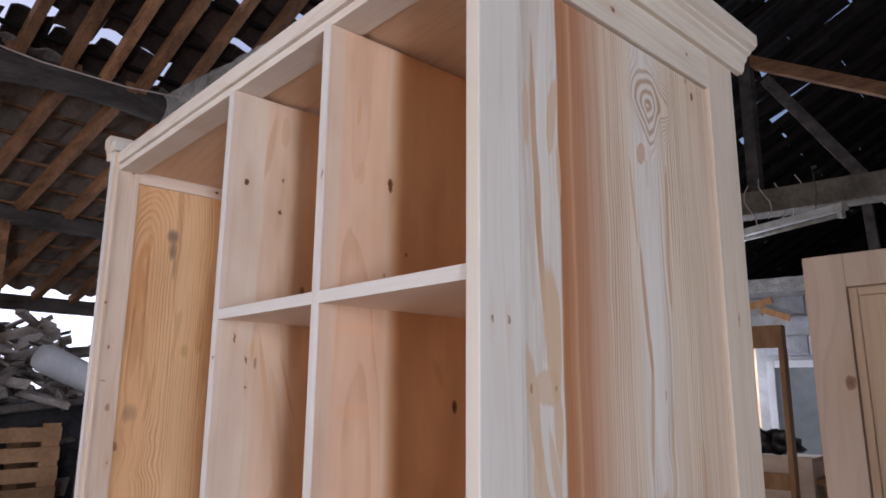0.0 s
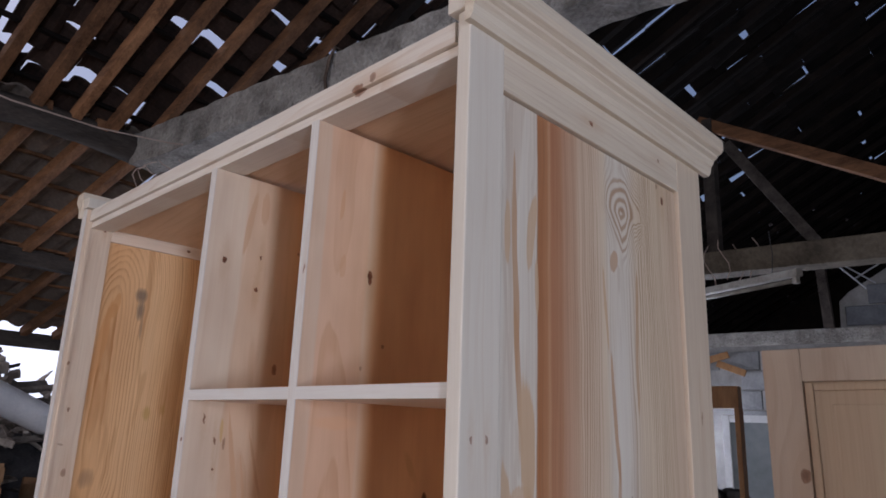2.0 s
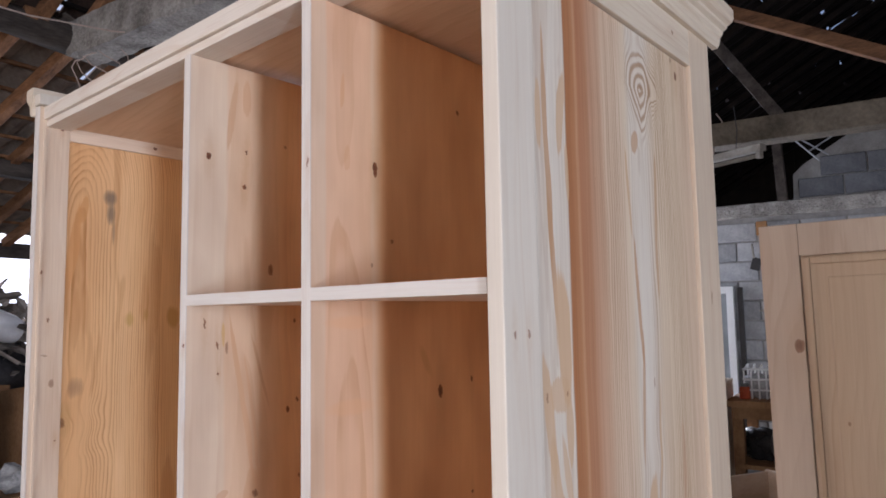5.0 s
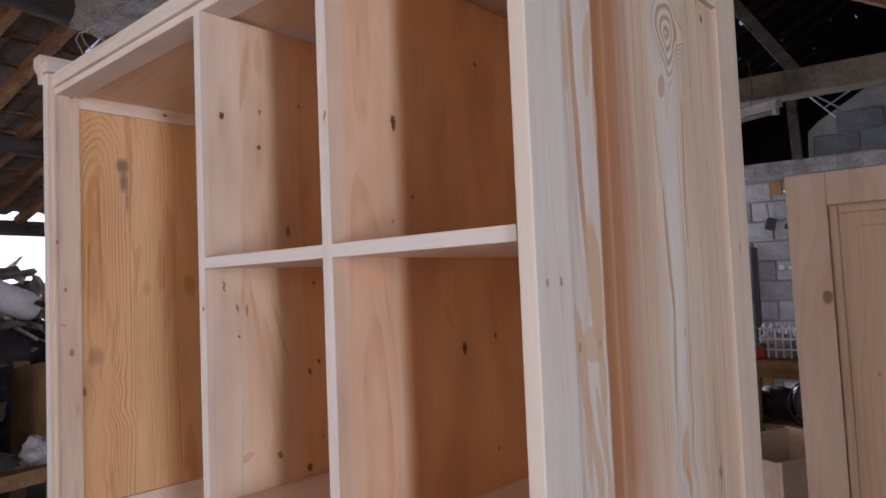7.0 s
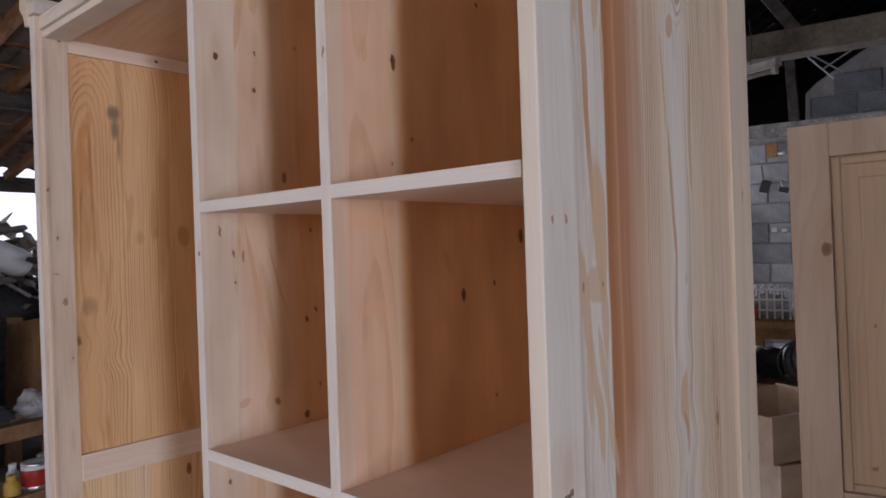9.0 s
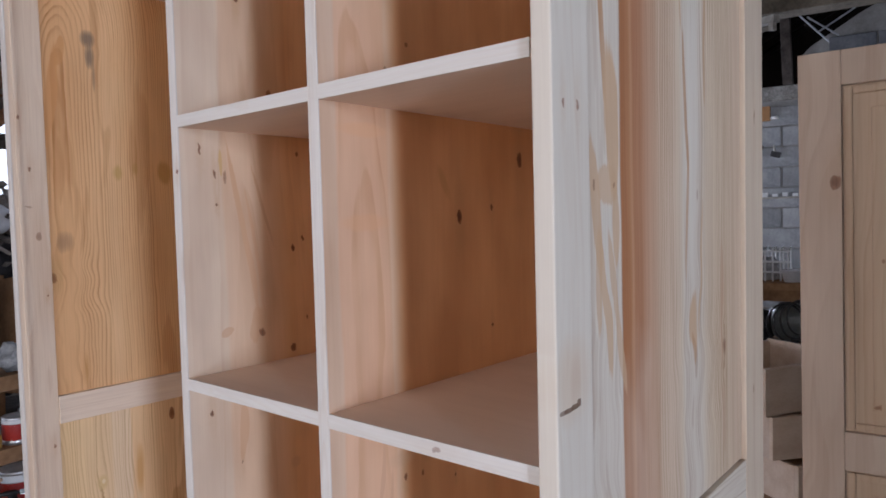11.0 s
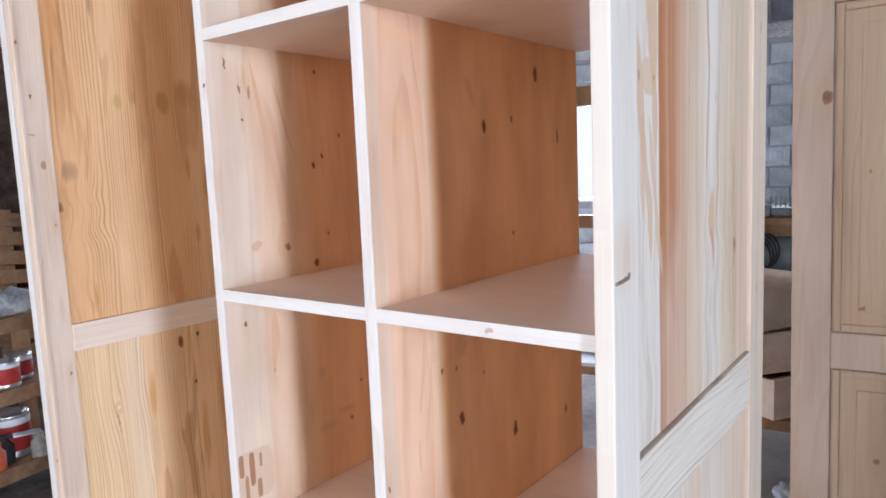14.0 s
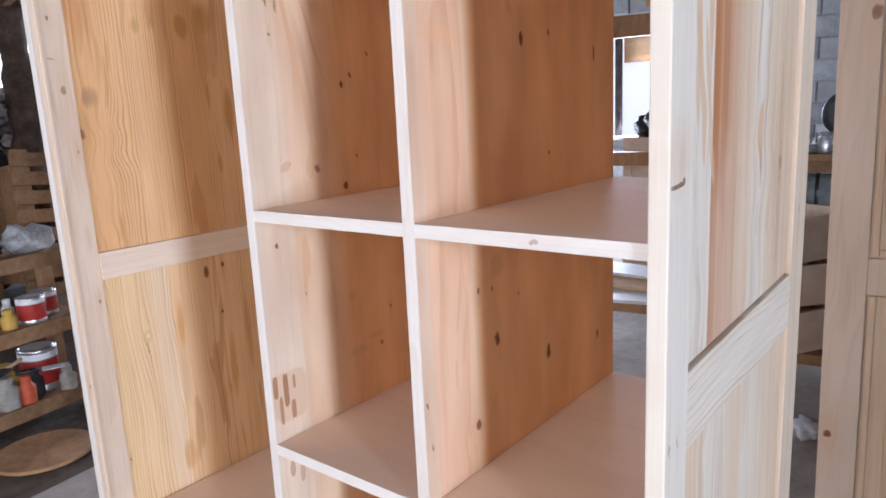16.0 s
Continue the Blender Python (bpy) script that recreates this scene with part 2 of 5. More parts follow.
    hair = N.noise(N.xyz(N.math("MULTIPLY", a, 420.0), N.math("MULTIPLY", b, 7.0), N.math("MULTIPLY", c3, 420.0)), 1.0, 2.0, 0.6)
    col = N.mix(fibre, col, N.ramp(hair, [(0.3, (0.45, 0.3, 0.2)), (0.6, (1.0, 0.97, 0.93))]), "MULTIPLY")
    for sa, sb, wa, wb, colour, strength, *more in stains:
        slope, edge = (*more, 0.0, 0)[:2] if more else (0.0, 0)
        q = N.math("SUBTRACT", b, sb)
        p = N.math("DIVIDE", N.math("MULTIPLY_ADD", q, -slope, N.math("SUBTRACT", a2 if edge == 1 else a, sa)), wa)
        q = N.math("DIVIDE", q, wb)
        if edge == 2:
            p, q = N.math("POWER", N.math("ABSOLUTE", p), 4.0), N.math("POWER", N.math("ABSOLUTE", q), 4.0)
            d = N.math("ADD", p, q)
        else:
            d = N.math("ADD", N.math("MULTIPLY", p, p), N.math("MULTIPLY", q, q))
        d = N.math("MULTIPLY_ADD", N.math("SUBTRACT", mid, 0.5), 1.1 if edge == 2 else 2.2, d)
        d = N.math("MULTIPLY_ADD", N.math("SUBTRACT", hair, 0.5), 0.8, d)
        cover = N.ramp(d, [(0.72, 1.0), (1.0, 0.0)] if edge else [(0.2, 1.0), (1.0, 0.0)])
        col = N.mix(N.math("MULTIPLY", cover, strength), col, colour)
    col = N.mix(1.0, col, tone, "MULTIPLY") if tone else col
    if knots:
        col = N.mix(N.math("MINIMUM", N.math("MULTIPLY", halo, 0.6), 0.6), col, (0.50, 0.27, 0.11))
        kn = N.mix(N.ramp(hair, [(0.35, 0.0), (0.65, 1.0)]), (0.15, 0.04, 0.013), (0.37, 0.125, 0.04))
        col = N.mix(N.math("MINIMUM", core, 1.0), col, kn)
        col = N.mix(N.math("MINIMUM", rim, 1.0), col, (0.055, 0.016, 0.006))
    tree.links.new(col, bs.inputs["Base Color"])
    N.bump(N.math("MULTIPLY_ADD", late, -0.6, N.math("MULTIPLY", hair, 0.5)), 0.2, 0.0004, bs)
    return m


PALE, CREAM, WHITE = (0.72, 0.63, 0.51), (0.70, 0.57, 0.42), (0.72, 0.68, 0.615)

TAN, BUFF = (0.50, 0.30, 0.17), (0.59, 0.41, 0.265)
FLAMES = [(0.096, 1.72, 0.006, 0.16, TAN, 0.8, -0.03, 1), (0.080, 1.763, 0.007, 0.045, BUFF, 0.8, 0.0, 1), (0.128, 1.775, 0.008, 0.05, BUFF, 0.8, 0.1, 1), (0.139, 1.70, 0.004, 0.035, BUFF, 0.8, 0.0, 1),
          (0.104, 1.58, 0.006, 0.10, TAN, 0.8, -0.10, 1), (0.120, 1.505, 0.017, 0.085, BUFF, 0.9, -0.08, 1), (0.086, 1.41, 0.010, 0.075, BUFF, 0.8, -0.12, 1), (0.108, 1.435, 0.022, 0.022, BUFF, 0.7, 0.0, 1),
          (0.127, 1.395, 0.008, 0.045, BUFF, 0.8, 0.0, 1), (0.106, 1.31, 0.008, 0.075, BUFF, 0.8, -0.18, 1), (0.090, 1.335, 0.007, 0.06, BUFF, 0.7, 0.0, 1), (0.128, 1.30, 0.006, 0.09, BUFF, 0.7, -0.2, 1)]
CORE = [(0.355, 1.50, 0.030, 0.26, (0.71, 0.67, 0.61), 0.75), (0.312, 1.69, 0.005, 0.075, BUFF, 0.85, -0.12, 1), (0.329, 1.55, 0.006, 0.10, TAN, 0.8, -0.06, 1), (0.333, 1.40, 0.005, 0.10, TAN, 0.7, 0.04, 1), (0.402, 1.66, 0.005, 0.12, TAN, 0.7, 0.04, 1),
        (0.354, 1.262, 0.016, 0.05, BUFF, 0.9, 0.06, 1), (0.353, 1.225, 0.006, 0.03, TAN, 0.7, 0.0, 1), (0.384, 1.33, 0.005, 0.10, BUFF, 0.8, 0.10, 1), (0.338, 1.775, 0.014, 0.020, TAN, 0.7, 0.2, 1),
        (0.19, 1.10, 0.055, 0.22, (0.68, 0.54, 0.44), 0.45), (0.472, 1.25, 0.006, 0.12, (0.50, 0.30, 0.20), 0.6, -0.04, 1), (0.475, 1.11, 0.008, 0.06, (0.52, 0.34, 0.25), 0.5, 0.0, 1)]
side_upper_pine = pine("side_upper_pine", 0, 2, PALE, (0.39, 0.235, 0.13), tone=(1.04, 0.985, 0.89), rings=185, pith=(0.355, 0.008, 0.0), lines=1.2, warp=0.014, fibre=0.10, mottle=0.14, streak=0.24,
    vein=0.45, spread=0.035, quiet=[(0.04, 0.1), (0.13, 0.15), (0.14, 0.5), (0.24, 0.65), (0.25, 0.75), (0.29, 0.7), (0.31, 0.45), (0.40, 0.5), (0.42, 1.0), (0.56, 0.8)],
    eyes=[(0.366, 1.858, 0.088, 0.105)], flame=0.35, flame_cut=0.56, flame_size=(60.0, 5.0), flame_span=(0.052, 0.137),
    strips=[(0.04, (0.71, 0.675, 0.62)), (0.138, (0.71, 0.675, 0.62)), (0.141, (0.41, 0.185, 0.085)), (0.162, (0.46, 0.225, 0.115)), (0.168, (0.56, 0.33, 0.20)), (0.173, (0.45, 0.215, 0.12)), (0.195, (0.49, 0.27, 0.165)), (0.205, (0.54, 0.34, 0.235)), (0.235, (0.59, 0.42, 0.31)), (0.245, (0.67, 0.54, 0.425)), (0.29, (0.70, 0.58, 0.465)),
            (0.31, PALE), (0.325, (0.71, 0.67, 0.61)), (0.38, (0.71, 0.67, 0.61)), (0.41, PALE), (0.45, (0.72, 0.62, 0.49)), (0.49, (0.71, 0.61, 0.48)), (0.55, (0.69, 0.56, 0.44)), (0.58, PALE)],
    span=(0.04, 0.60), wave=0.004, waves=[(0.38, 1.15, 0.13, 0.22, 0.055), (0.10, 1.15, 0.06, 0.25, 0.05)],
    stains=FLAMES + CORE,
    knots=[(0.368, 1.866, 0.007, 0.010, 0.10), (0.508, 1.918, 0.008, 0.011, 0.8), (0.49, 1.94, 0.006, 0.008, 0.35), (0.373, 1.426, 0.004, 0.014, 0.2),
           (0.479, 1.208, 0.010, 0.022, 0.4), (0.079, 1.433, 0.004, 0.010, 0.35), (0.123, 1.435, 0.003, 0.006, 0.35), (0.213, 1.705, 0.003, 0.003, 0.1)])
side_lower_pine = pine("side_lower_pine", 0, 2, WHITE, (0.56, 0.42, 0.30), tone=(1.04, 0.985, 0.89), rings=110, pith=(0.14, 0.03, 0.01), lines=0.75, vein=0.7, warp=0.014, flame=0.5, flame_size=(30.0, 3.0),
    strips=[(0.05, CREAM), (0.11, (0.70, 0.58, 0.44)), (0.13, WHITE), (0.2, WHITE), (0.3, CREAM), (0.32, WHITE), (0.45, PALE), (0.58, CREAM)], span=(0.05, 0.6), waves=[(0.1, 0.86, 0.08, 0.1, 0.02)])
stile_pine = pine("stile_pine", 0, 2, (0.70, 0.665, 0.61), (0.58, 0.46, 0.36), tone=(1.04, 0.985, 0.89), fibre=0.07, streak=0.04, rings=120, pith=(-0.10, 0.12, 0.01), lines=0.35, vein=0.7, mottle=0.12, flame=0.25, flame_cut=0.60, flame_size=(30.0, 2.4),
    knots=[(0.008, 1.507, 0.0035, 0.008, 0.5), (0.035, 1.506, 0.0035, 0.008, 0.5), (0.022, 1.2265, 0.024, 0.010, 0.0),
           (0.0, 0.95, 0.003, 0.012, 0.35), (0.025, 0.948, 0.003, 0.009, 0.3), (0.60, 1.12, 0.005, 0.012, 0.3), (0.61, 1.55, 0.006, 0.02, 0.3)],
    stains=[(0.022, 1.250, 0.034, 0.05, (0.62, 0.47, 0.34), 0.4), (-0.0005, 1.2226, 0.0070, 0.0022, (0.18, 0.11, 0.08), 0.75, 0.0, 2), (0.009, 1.2228, 0.0085, 0.0024, (0.16, 0.10, 0.07), 0.9, 0.0, 2), (0.021, 1.2240, 0.0070, 0.0028, (0.13, 0.08, 0.05), 0.95, 0.0, 2), (0.0285, 1.2262, 0.0040, 0.0040, (0.15, 0.09, 0.06), 0.9, 0.0, 2), (0.024, 1.248, 0.013, 0.03, (0.56, 0.43, 0.33), 0.5)])
rear_stile_pine = pine("rear_stile_pine", 0, 2, (0.68, 0.60, 0.50), (0.52, 0.38, 0.26), tone=(1.04, 0.985, 0.89), rings=120, pith=(0.7, 0.10, 0.01), lines=0.4, vein=0.7, streak=0.15,
    knots=[(0.60, 1.12, 0.005, 0.012, 0.3), (0.61, 1.55, 0.006, 0.02, 0.3)])
left_stile_pine = pine("left_stile_pine", 0, 2, (0.76, 0.655, 0.535), (0.52, 0.34, 0.2), tone=(1.02, 0.98, 0.91), rings=90, pith=(0.03, 0.05, 0.01), lines=0.3,
    knots=[(0.003, 1.641, 0.006, 0.009, 0.6), (0.022, 1.53, 0.005, 0.009, 0.55), (0.033, 1.385, 0.010, 0.016, 0.35), (0.044, 1.255, 0.003, 0.004, 0.9),
           (0.044, 0.915, 0.004, 0.008, 0.5), (0.038, 1.986, 0.004, 0.005, 0.9), (-0.006, 0.728, 0.003, 0.007, 0.5), (0.015, 1.45, 0.012, 0.003, 0.2)])
left_upper_pine = pine("left_upper_pine", 0, 2, (0.78, 0.50, 0.26), (0.44, 0.20, 0.06), tone=(1.04, 0.96, 0.82), rings=185, pith=(0.092, 0.004, 0.0), lines=0.9, warp=0.011, vein=0.45, arch=(1.76, 0.60), spread=0.07, fibre=0.12,
    flame=0.55, flame_cut=0.60, flame_size=(20.0, 2.2),
    strips=[(0.05, (0.77, 0.50, 0.27)), (0.12, (0.79, 0.54, 0.31)), (0.2, (0.81, 0.59, 0.36)), (0.3, (0.78, 0.51, 0.27)), (0.36, (0.76, 0.50, 0.26)), (0.41, (0.81, 0.58, 0.34)), (0.56, (0.79, 0.54, 0.30))],
    span=(0.05, 0.58), wave=0.03, mottle=0.22, waves=[(0.085, 1.22, 0.11, 0.22, 0.09), (0.15, 1.82, 0.06, 0.10, 0.02)],
    knots=[(0.060, 1.290, 0.012, 0.019, 0.45)],
    stains=[(0.158, 1.835, 0.018, 0.024, (0.17, 0.14, 0.12), 0.8), (0.160, 1.795, 0.012, 0.035, (0.17, 0.14, 0.12), 0.75), (0.168, 1.745, 0.005, 0.04, (0.24, 0.19, 0.15), 0.6), (0.088, 1.37, 0.022, 0.03, (0.26, 0.17, 0.11), 0.6),
            (0.215, 1.53, 0.014, 0.022, (0.50, 0.33, 0.10), 0.65), (0.255, 1.54, 0.010, 0.020, (0.48, 0.29, 0.09), 0.6), (0.33, 1.535, 0.022, 0.030, (0.46, 0.26, 0.07), 0.7), (0.39, 1.56, 0.03, 0.05, (0.46, 0.25, 0.07), 0.65), (0.44, 1.33, 0.014, 0.07, (0.50, 0.26, 0.08), 0.7),
            (0.385, 1.37, 0.006, 0.05, (0.48, 0.24, 0.07), 0.7), (0.40, 1.20, 0.008, 0.03, (0.48, 0.24, 0.07), 0.6), (0.076, 1.68, 0.013, 0.14, (0.62, 0.33, 0.14), 0.75, 0.12, 1), (0.100, 1.80, 0.012, 0.04, (0.60, 0.32, 0.13), 0.7, 0.2, 1), (0.064, 1.30, 0.02, 0.05, (0.56, 0.36, 0.16), 0.5), (0.12, 1.07, 0.012, 0.05, (0.50, 0.26, 0.08), 0.6)])
left_lower_pine = pine("left_lower_pine", 0, 2, (0.76, 0.57, 0.32), (0.40, 0.20, 0.06), tone=(1.04, 0.96, 0.82), rings=130, pith=(-0.12, 0.05, 0.0), lines=0.8, warp=0.016, vein=0.6, fibre=0.1, flame=0.8, flame_cut=0.60, flame_size=(22.0, 2.6), flame_span=(0.19, 0.6),
    strips=[(0.05, (0.82, 0.65, 0.40)), (0.17, (0.83, 0.68, 0.47)), (0.175, (0.83, 0.71, 0.54)), (0.215, (0.83, 0.71, 0.54)), (0.22, (0.82, 0.62, 0.40)), (0.3, (0.82, 0.62, 0.39)), (0.56, (0.80, 0.57, 0.33))], span=(0.05, 0.58), wave=0.006,
    knots=[(0.143, 0.802, 0.017, 0.024, 0.0), (0.322, 0.925, 0.011, 0.026, 0.8), (0.372, 0.936, 0.007, 0.010, 0.8), (0.356, 0.811, 0.006, 0.010, 0.75), (0.064, 0.514, 0.002, 0.005, 0.7)],
    stains=[(0.143, 0.802, 0.017, 0.022, (0.66, 0.50, 0.27), 0.85), (0.147, 0.803, 0.005, 0.007, (0.80, 0.70, 0.52), 0.8),
            (0.235, 0.81, 0.012, 0.07, (0.60, 0.33, 0.12), 0.75), (0.375, 0.66, 0.012, 0.10, (0.58, 0.31, 0.10), 0.65), (0.22, 0.46, 0.02, 0.05, (0.58, 0.31, 0.11), 0.6), (0.43, 0.72, 0.012, 0.12, (0.52, 0.27, 0.09), 0.6), (0.23, 0.66, 0.012, 0.10, (0.48, 0.40, 0.30), 0.4)])
RUST, FAWN = (0.36, 0.18, 0.10), (0.62, 0.40, 0.25)
PRINTS = [(0.036, 0.846, 0.037, 0.047, (0.64, 0.48, 0.34), 0.8, 0.0, 2), (0.028, 0.857, 0.006, 0.032, RUST, 0.95, 0.0, 2), (0.007, 0.868, 0.005, 0.020, RUST, 0.9, 0.0, 2), (0.016, 0.825, 0.004, 0.026, RUST, 0.8, 0.0, 2), (0.041, 0.820, 0.005, 0.018, RUST, 0.85, 0.0, 2), (0.046, 0.868, 0.003, 0.013, RUST, 0.8, 0.0, 2),
          (0.205, 0.874, 0.03, 0.010, (0.54, 0.33, 0.16), 0.6), (0.252, 0.893, 0.03, 0.009, (0.54, 0.33, 0.16), 0.6), (0.195, 0.98, 0.012, 0.012, (0.54, 0.33, 0.18), 0.6),
          (0.144, 1.43, 0.004, 0.08, FAWN, 0.9, -0.22, 1), (0.106, 1.38, 0.004, 0.15, FAWN, 0.8, -0.13, 1), (0.121, 1.36, 0.003, 0.12, FAWN, 0.8, -0.10, 1), (0.093, 1.47, 0.004, 0.07, FAWN, 0.8, -0.1, 1), (0.076, 1.50, 0.004, 0.022, (0.62, 0.42, 0.18), 0.8, 0.0, 1),
          (0.118, 1.235, 0.012, 0.03, FAWN, 0.7, 0.1, 1), (0.070, 1.228, 0.010, 0.008, FAWN, 0.7, 0.5, 1), (0.090, 1.89, 0.006, 0.07, FAWN, 0.7, 0.1, 1), (0.118, 1.93, 0.010, 0.04, FAWN, 0.7, 0.0, 1), (0.085, 1.06, 0.006, 0.05, FAWN, 0.7, 0.05, 1),
          (0.02, 0.715, 0.006, 0.016, RUST, 0.6, 0.0, 1), (0.04, 0.70, 0.005, 0.02, RUST, 0.5, 0.0, 1)]
# the strips turn from the lit front's pale to the shaded depth's orange
divider_one_pine = pine("divider_one_pine", 0, 2, (0.75, 0.60, 0.47), (0.56, 0.34, 0.19), tone=(1.03, 0.975, 0.89), rings=70, pith=(0.10, 0.03, 0.012), lines=0.3, mottle=0.42, streak=0.02, fibre=0.06, warp=0.02, vein=0.7, spread=0.05, waves=[(0.13, 1.22, 0.06, 0.06, 0.05)], flame=0.35, flame_cut=0.57, flame_size=(26.0, 2.2), flame_span=(0.07, 0.2),
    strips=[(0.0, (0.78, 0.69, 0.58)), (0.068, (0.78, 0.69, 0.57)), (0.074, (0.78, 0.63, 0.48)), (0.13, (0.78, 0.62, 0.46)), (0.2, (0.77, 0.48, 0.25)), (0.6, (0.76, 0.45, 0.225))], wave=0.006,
    knots=[(0.036, 1.812, 0.008, 0.011, 0.9), (0.112, 1.83, 0.004, 0.008, 0.75), (0.108, 1.766, 0.005, 0.009, 0.85), (0.165, 1.617, 0.009, 0.018, 0.6), (0.198, 1.854, 0.004, 0.006, 0.4),
           (0.033, 1.52, 0.0045, 0.012, 0.65), (0.057, 1.483, 0.003, 0.009, 0.6), (0.076, 1.478, 0.005, 0.018, 0.35), (0.06, 1.433, 0.0025, 0.004, 0.8), (0.22, 1.522, 0.0045, 0.008, 0.6),
           (0.205, 1.358, 0.006, 0.009, 0.85), (0.227, 1.374, 0.004, 0.007, 0.8), (0.272, 1.412, 0.005, 0.006, 0.5), (0.135, 1.220, 0.008, 0.011, 0.55), (0.199, 1.184, 0.010, 0.012, 0.75), (0.231, 1.234, 0.004, 0.005, 0.6),
           (0.036, 1.104, 0.005, 0.008, 0.7), (0.088, 1.011, 0.003, 0.005, 0.5), (0.294, 0.939, 0.004, 0.006, 0.8), (0.264, 0.872, 0.006, 0.007, 0.55)],
    stains=PRINTS)
# strips again hold the light: pale in front, oranger from 0.14 for the shade
divider_two_pine = pine("divider_two_pine", 0, 2, (0.76, 0.50, 0.32), (0.56, 0.29, 0.14), tone=(1.03, 0.975, 0.89), rings=75, pith=(0.065, 0.012, 0.02), lines=0.4, mottle=0.45, streak=0.02, fibre=0.05, warp=0.022, vein=0.7, spread=0.04, quiet=[(0.0, 0.3), (0.03, 0.4), (0.04, 1.0), (0.10, 1.0), (0.12, 0.2), (0.6, 0.25)], waves=[(0.10, 0.80, 0.06, 0.06, 0.06)], flame=0.15, flame_cut=0.58, flame_size=(18.0, 2.0),
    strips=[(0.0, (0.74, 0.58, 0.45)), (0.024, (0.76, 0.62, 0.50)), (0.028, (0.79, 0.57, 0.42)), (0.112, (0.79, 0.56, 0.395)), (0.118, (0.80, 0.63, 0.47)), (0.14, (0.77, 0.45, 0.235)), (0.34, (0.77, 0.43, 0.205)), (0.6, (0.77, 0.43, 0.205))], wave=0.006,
    knots=[(0.122, 1.75, 0.007, 0.019, 0.95), (0.157, 1.642, 0.005, 0.007, 0.45), (0.321, 1.88, 0.006, 0.006, 0.7), (0.114, 1.604, 0.004, 0.006, 0.35), (0.264, 1.405, 0.009, 0.016, 1.0), (0.346, 1.418, 0.005, 0.008, 0.8),
           (0.427, 1.498, 0.011, 0.022, 0.75), (0.502, 1.392, 0.006, 0.020, 0.8), (0.342, 1.231, 0.004, 0.006, 0.7), (0.132, 1.048, 0.005, 0.009, 0.7), (0.168, 1.042, 0.004, 0.007, 0.5), (0.24, 1.018, 0.003, 0.004, 0.8),
           (0.177, 0.962, 0.010, 0.016, 0.9), (0.329, 0.895, 0.011, 0.024, 0.85), (0.514, 0.873, 0.010, 0.013, 0.5), (0.122, 0.843, 0.009, 0.014, 0.75), (0.007, 0.916, 0.003, 0.006, 0.6), (0.014, 0.853, 0.003, 0.008, 0.6)],
    stains=[(0.232, 1.452, 0.010, 0.030, (0.56, 0.31, 0.12), 0.55, -0.5), (0.18, 1.075, 0.02, 0.02, (0.45, 0.26, 0.13), 0.4), (0.13, 1.075, 0.03, 0.012, (0.62, 0.42, 0.28), 0.4), (0.064, 1.86, 0.004, 0.03, (0.66, 0.36, 0.20), 0.6, 0.1, 1), (0.075, 1.76, 0.006, 0.02, (0.66, 0.38, 0.22), 0.5, 0.0, 1), (0.078, 1.05, 0.003, 0.06, (0.64, 0.40, 0.27), 0.7, 0.1, 1), (0.09, 1.0, 0.003, 0.06, (0.64, 0.40, 0.27), 0.6, 0.1, 1), (0.071, 0.94, 0.004, 0.03, (0.64, 0.40, 0.27), 0.6, 0.0, 1), (0.106, 0.84, 0.010, 0.014, (0.60, 0.38, 0.24), 0.6, 0.0, 1), (0.09, 0.79, 0.004, 0.03, (0.60, 0.38, 0.24), 0.6, 0.1, 1), (0.07, 1.52, 0.05, 0.010, (0.72, 0.42, 0.24), 0.4), (0.07, 1.40, 0.05, 0.012, (0.72, 0.42, 0.24), 0.4)])
shelf_pine = pine("shelf_pine", 0, 1, (0.84, 0.65, 0.49), (0.50, 0.30, 0.17), rings=60, pith=(0.3, 0.2, 0.06), lines=0.06, streak=0.02, fibre=0.05, mottle=0.14, rough=0.68)
top_pine = pine("top_pine", 0, 1, (0.74, 0.53, 0.35), (0.55, 0.33, 0.17), rings=60, pith=(0.3, 0.15, 0.1), lines=0.3, knots=[(0.15, 0.12, 0.012, 0.014, 0.5), (0.25, 0.95, 0.012, 0.012, 0.3)])
edge_pine = pine("edge_pine", 1, 2, (0.74, 0.69, 0.62), (0.62, 0.46, 0.31), rings=220, pith=(0.34, 0.03, 0.01), lines=0.25, mottle=0.06,
    knots=[(0.668, 1.484, 0.004, 0.006, 0.8), (0.658, 1.335, 0.005, 0.006, 0.8), (0.337, 1.743, 0.003, 0.010, 0.6), (0.326, 1.273, 0.006, 0.009, 0.9)])
shelf_edge_pine = pine("shelf_edge_pine", 2, 1, (0.74, 0.69, 0.62), (0.62, 0.46, 0.31), rings=220, pith=(1.2, 0.2, 0.05), lines=0.12, mottle=0.10, fibre=0.08, flame=0.25, flame_cut=0.62, flame_size=(30.0, 9.0),
    knots=[(1.158, 0.155, 0.005, 0.009, 0.3)])
left_rail_pine = pine("left_rail_pine", 2, 0, (0.82, 0.71, 0.59), (0.62, 0.44, 0.29), tone=(1.02, 0.98, 0.91), rings=110, pith=(0.93, 0.06, 0.03), lines=0.10, streak=0.03,
    knots=[(1.978, 0.270, 0.006, 0.008, 0.8)])
rail_pine = pine("rail_pine", 2, 0, WHITE, (0.46, 0.35, 0.25), tone=(1.04, 0.985, 0.89), rings=120, pith=(0.80, 0.03, -0.22), lines=1.1, vein=0.6, warp=0.016,
    knots=[(1.985, 0.49, 0.005, 0.007, 0.5), (1.978, 0.270, 0.006, 0.008, 0.8)])
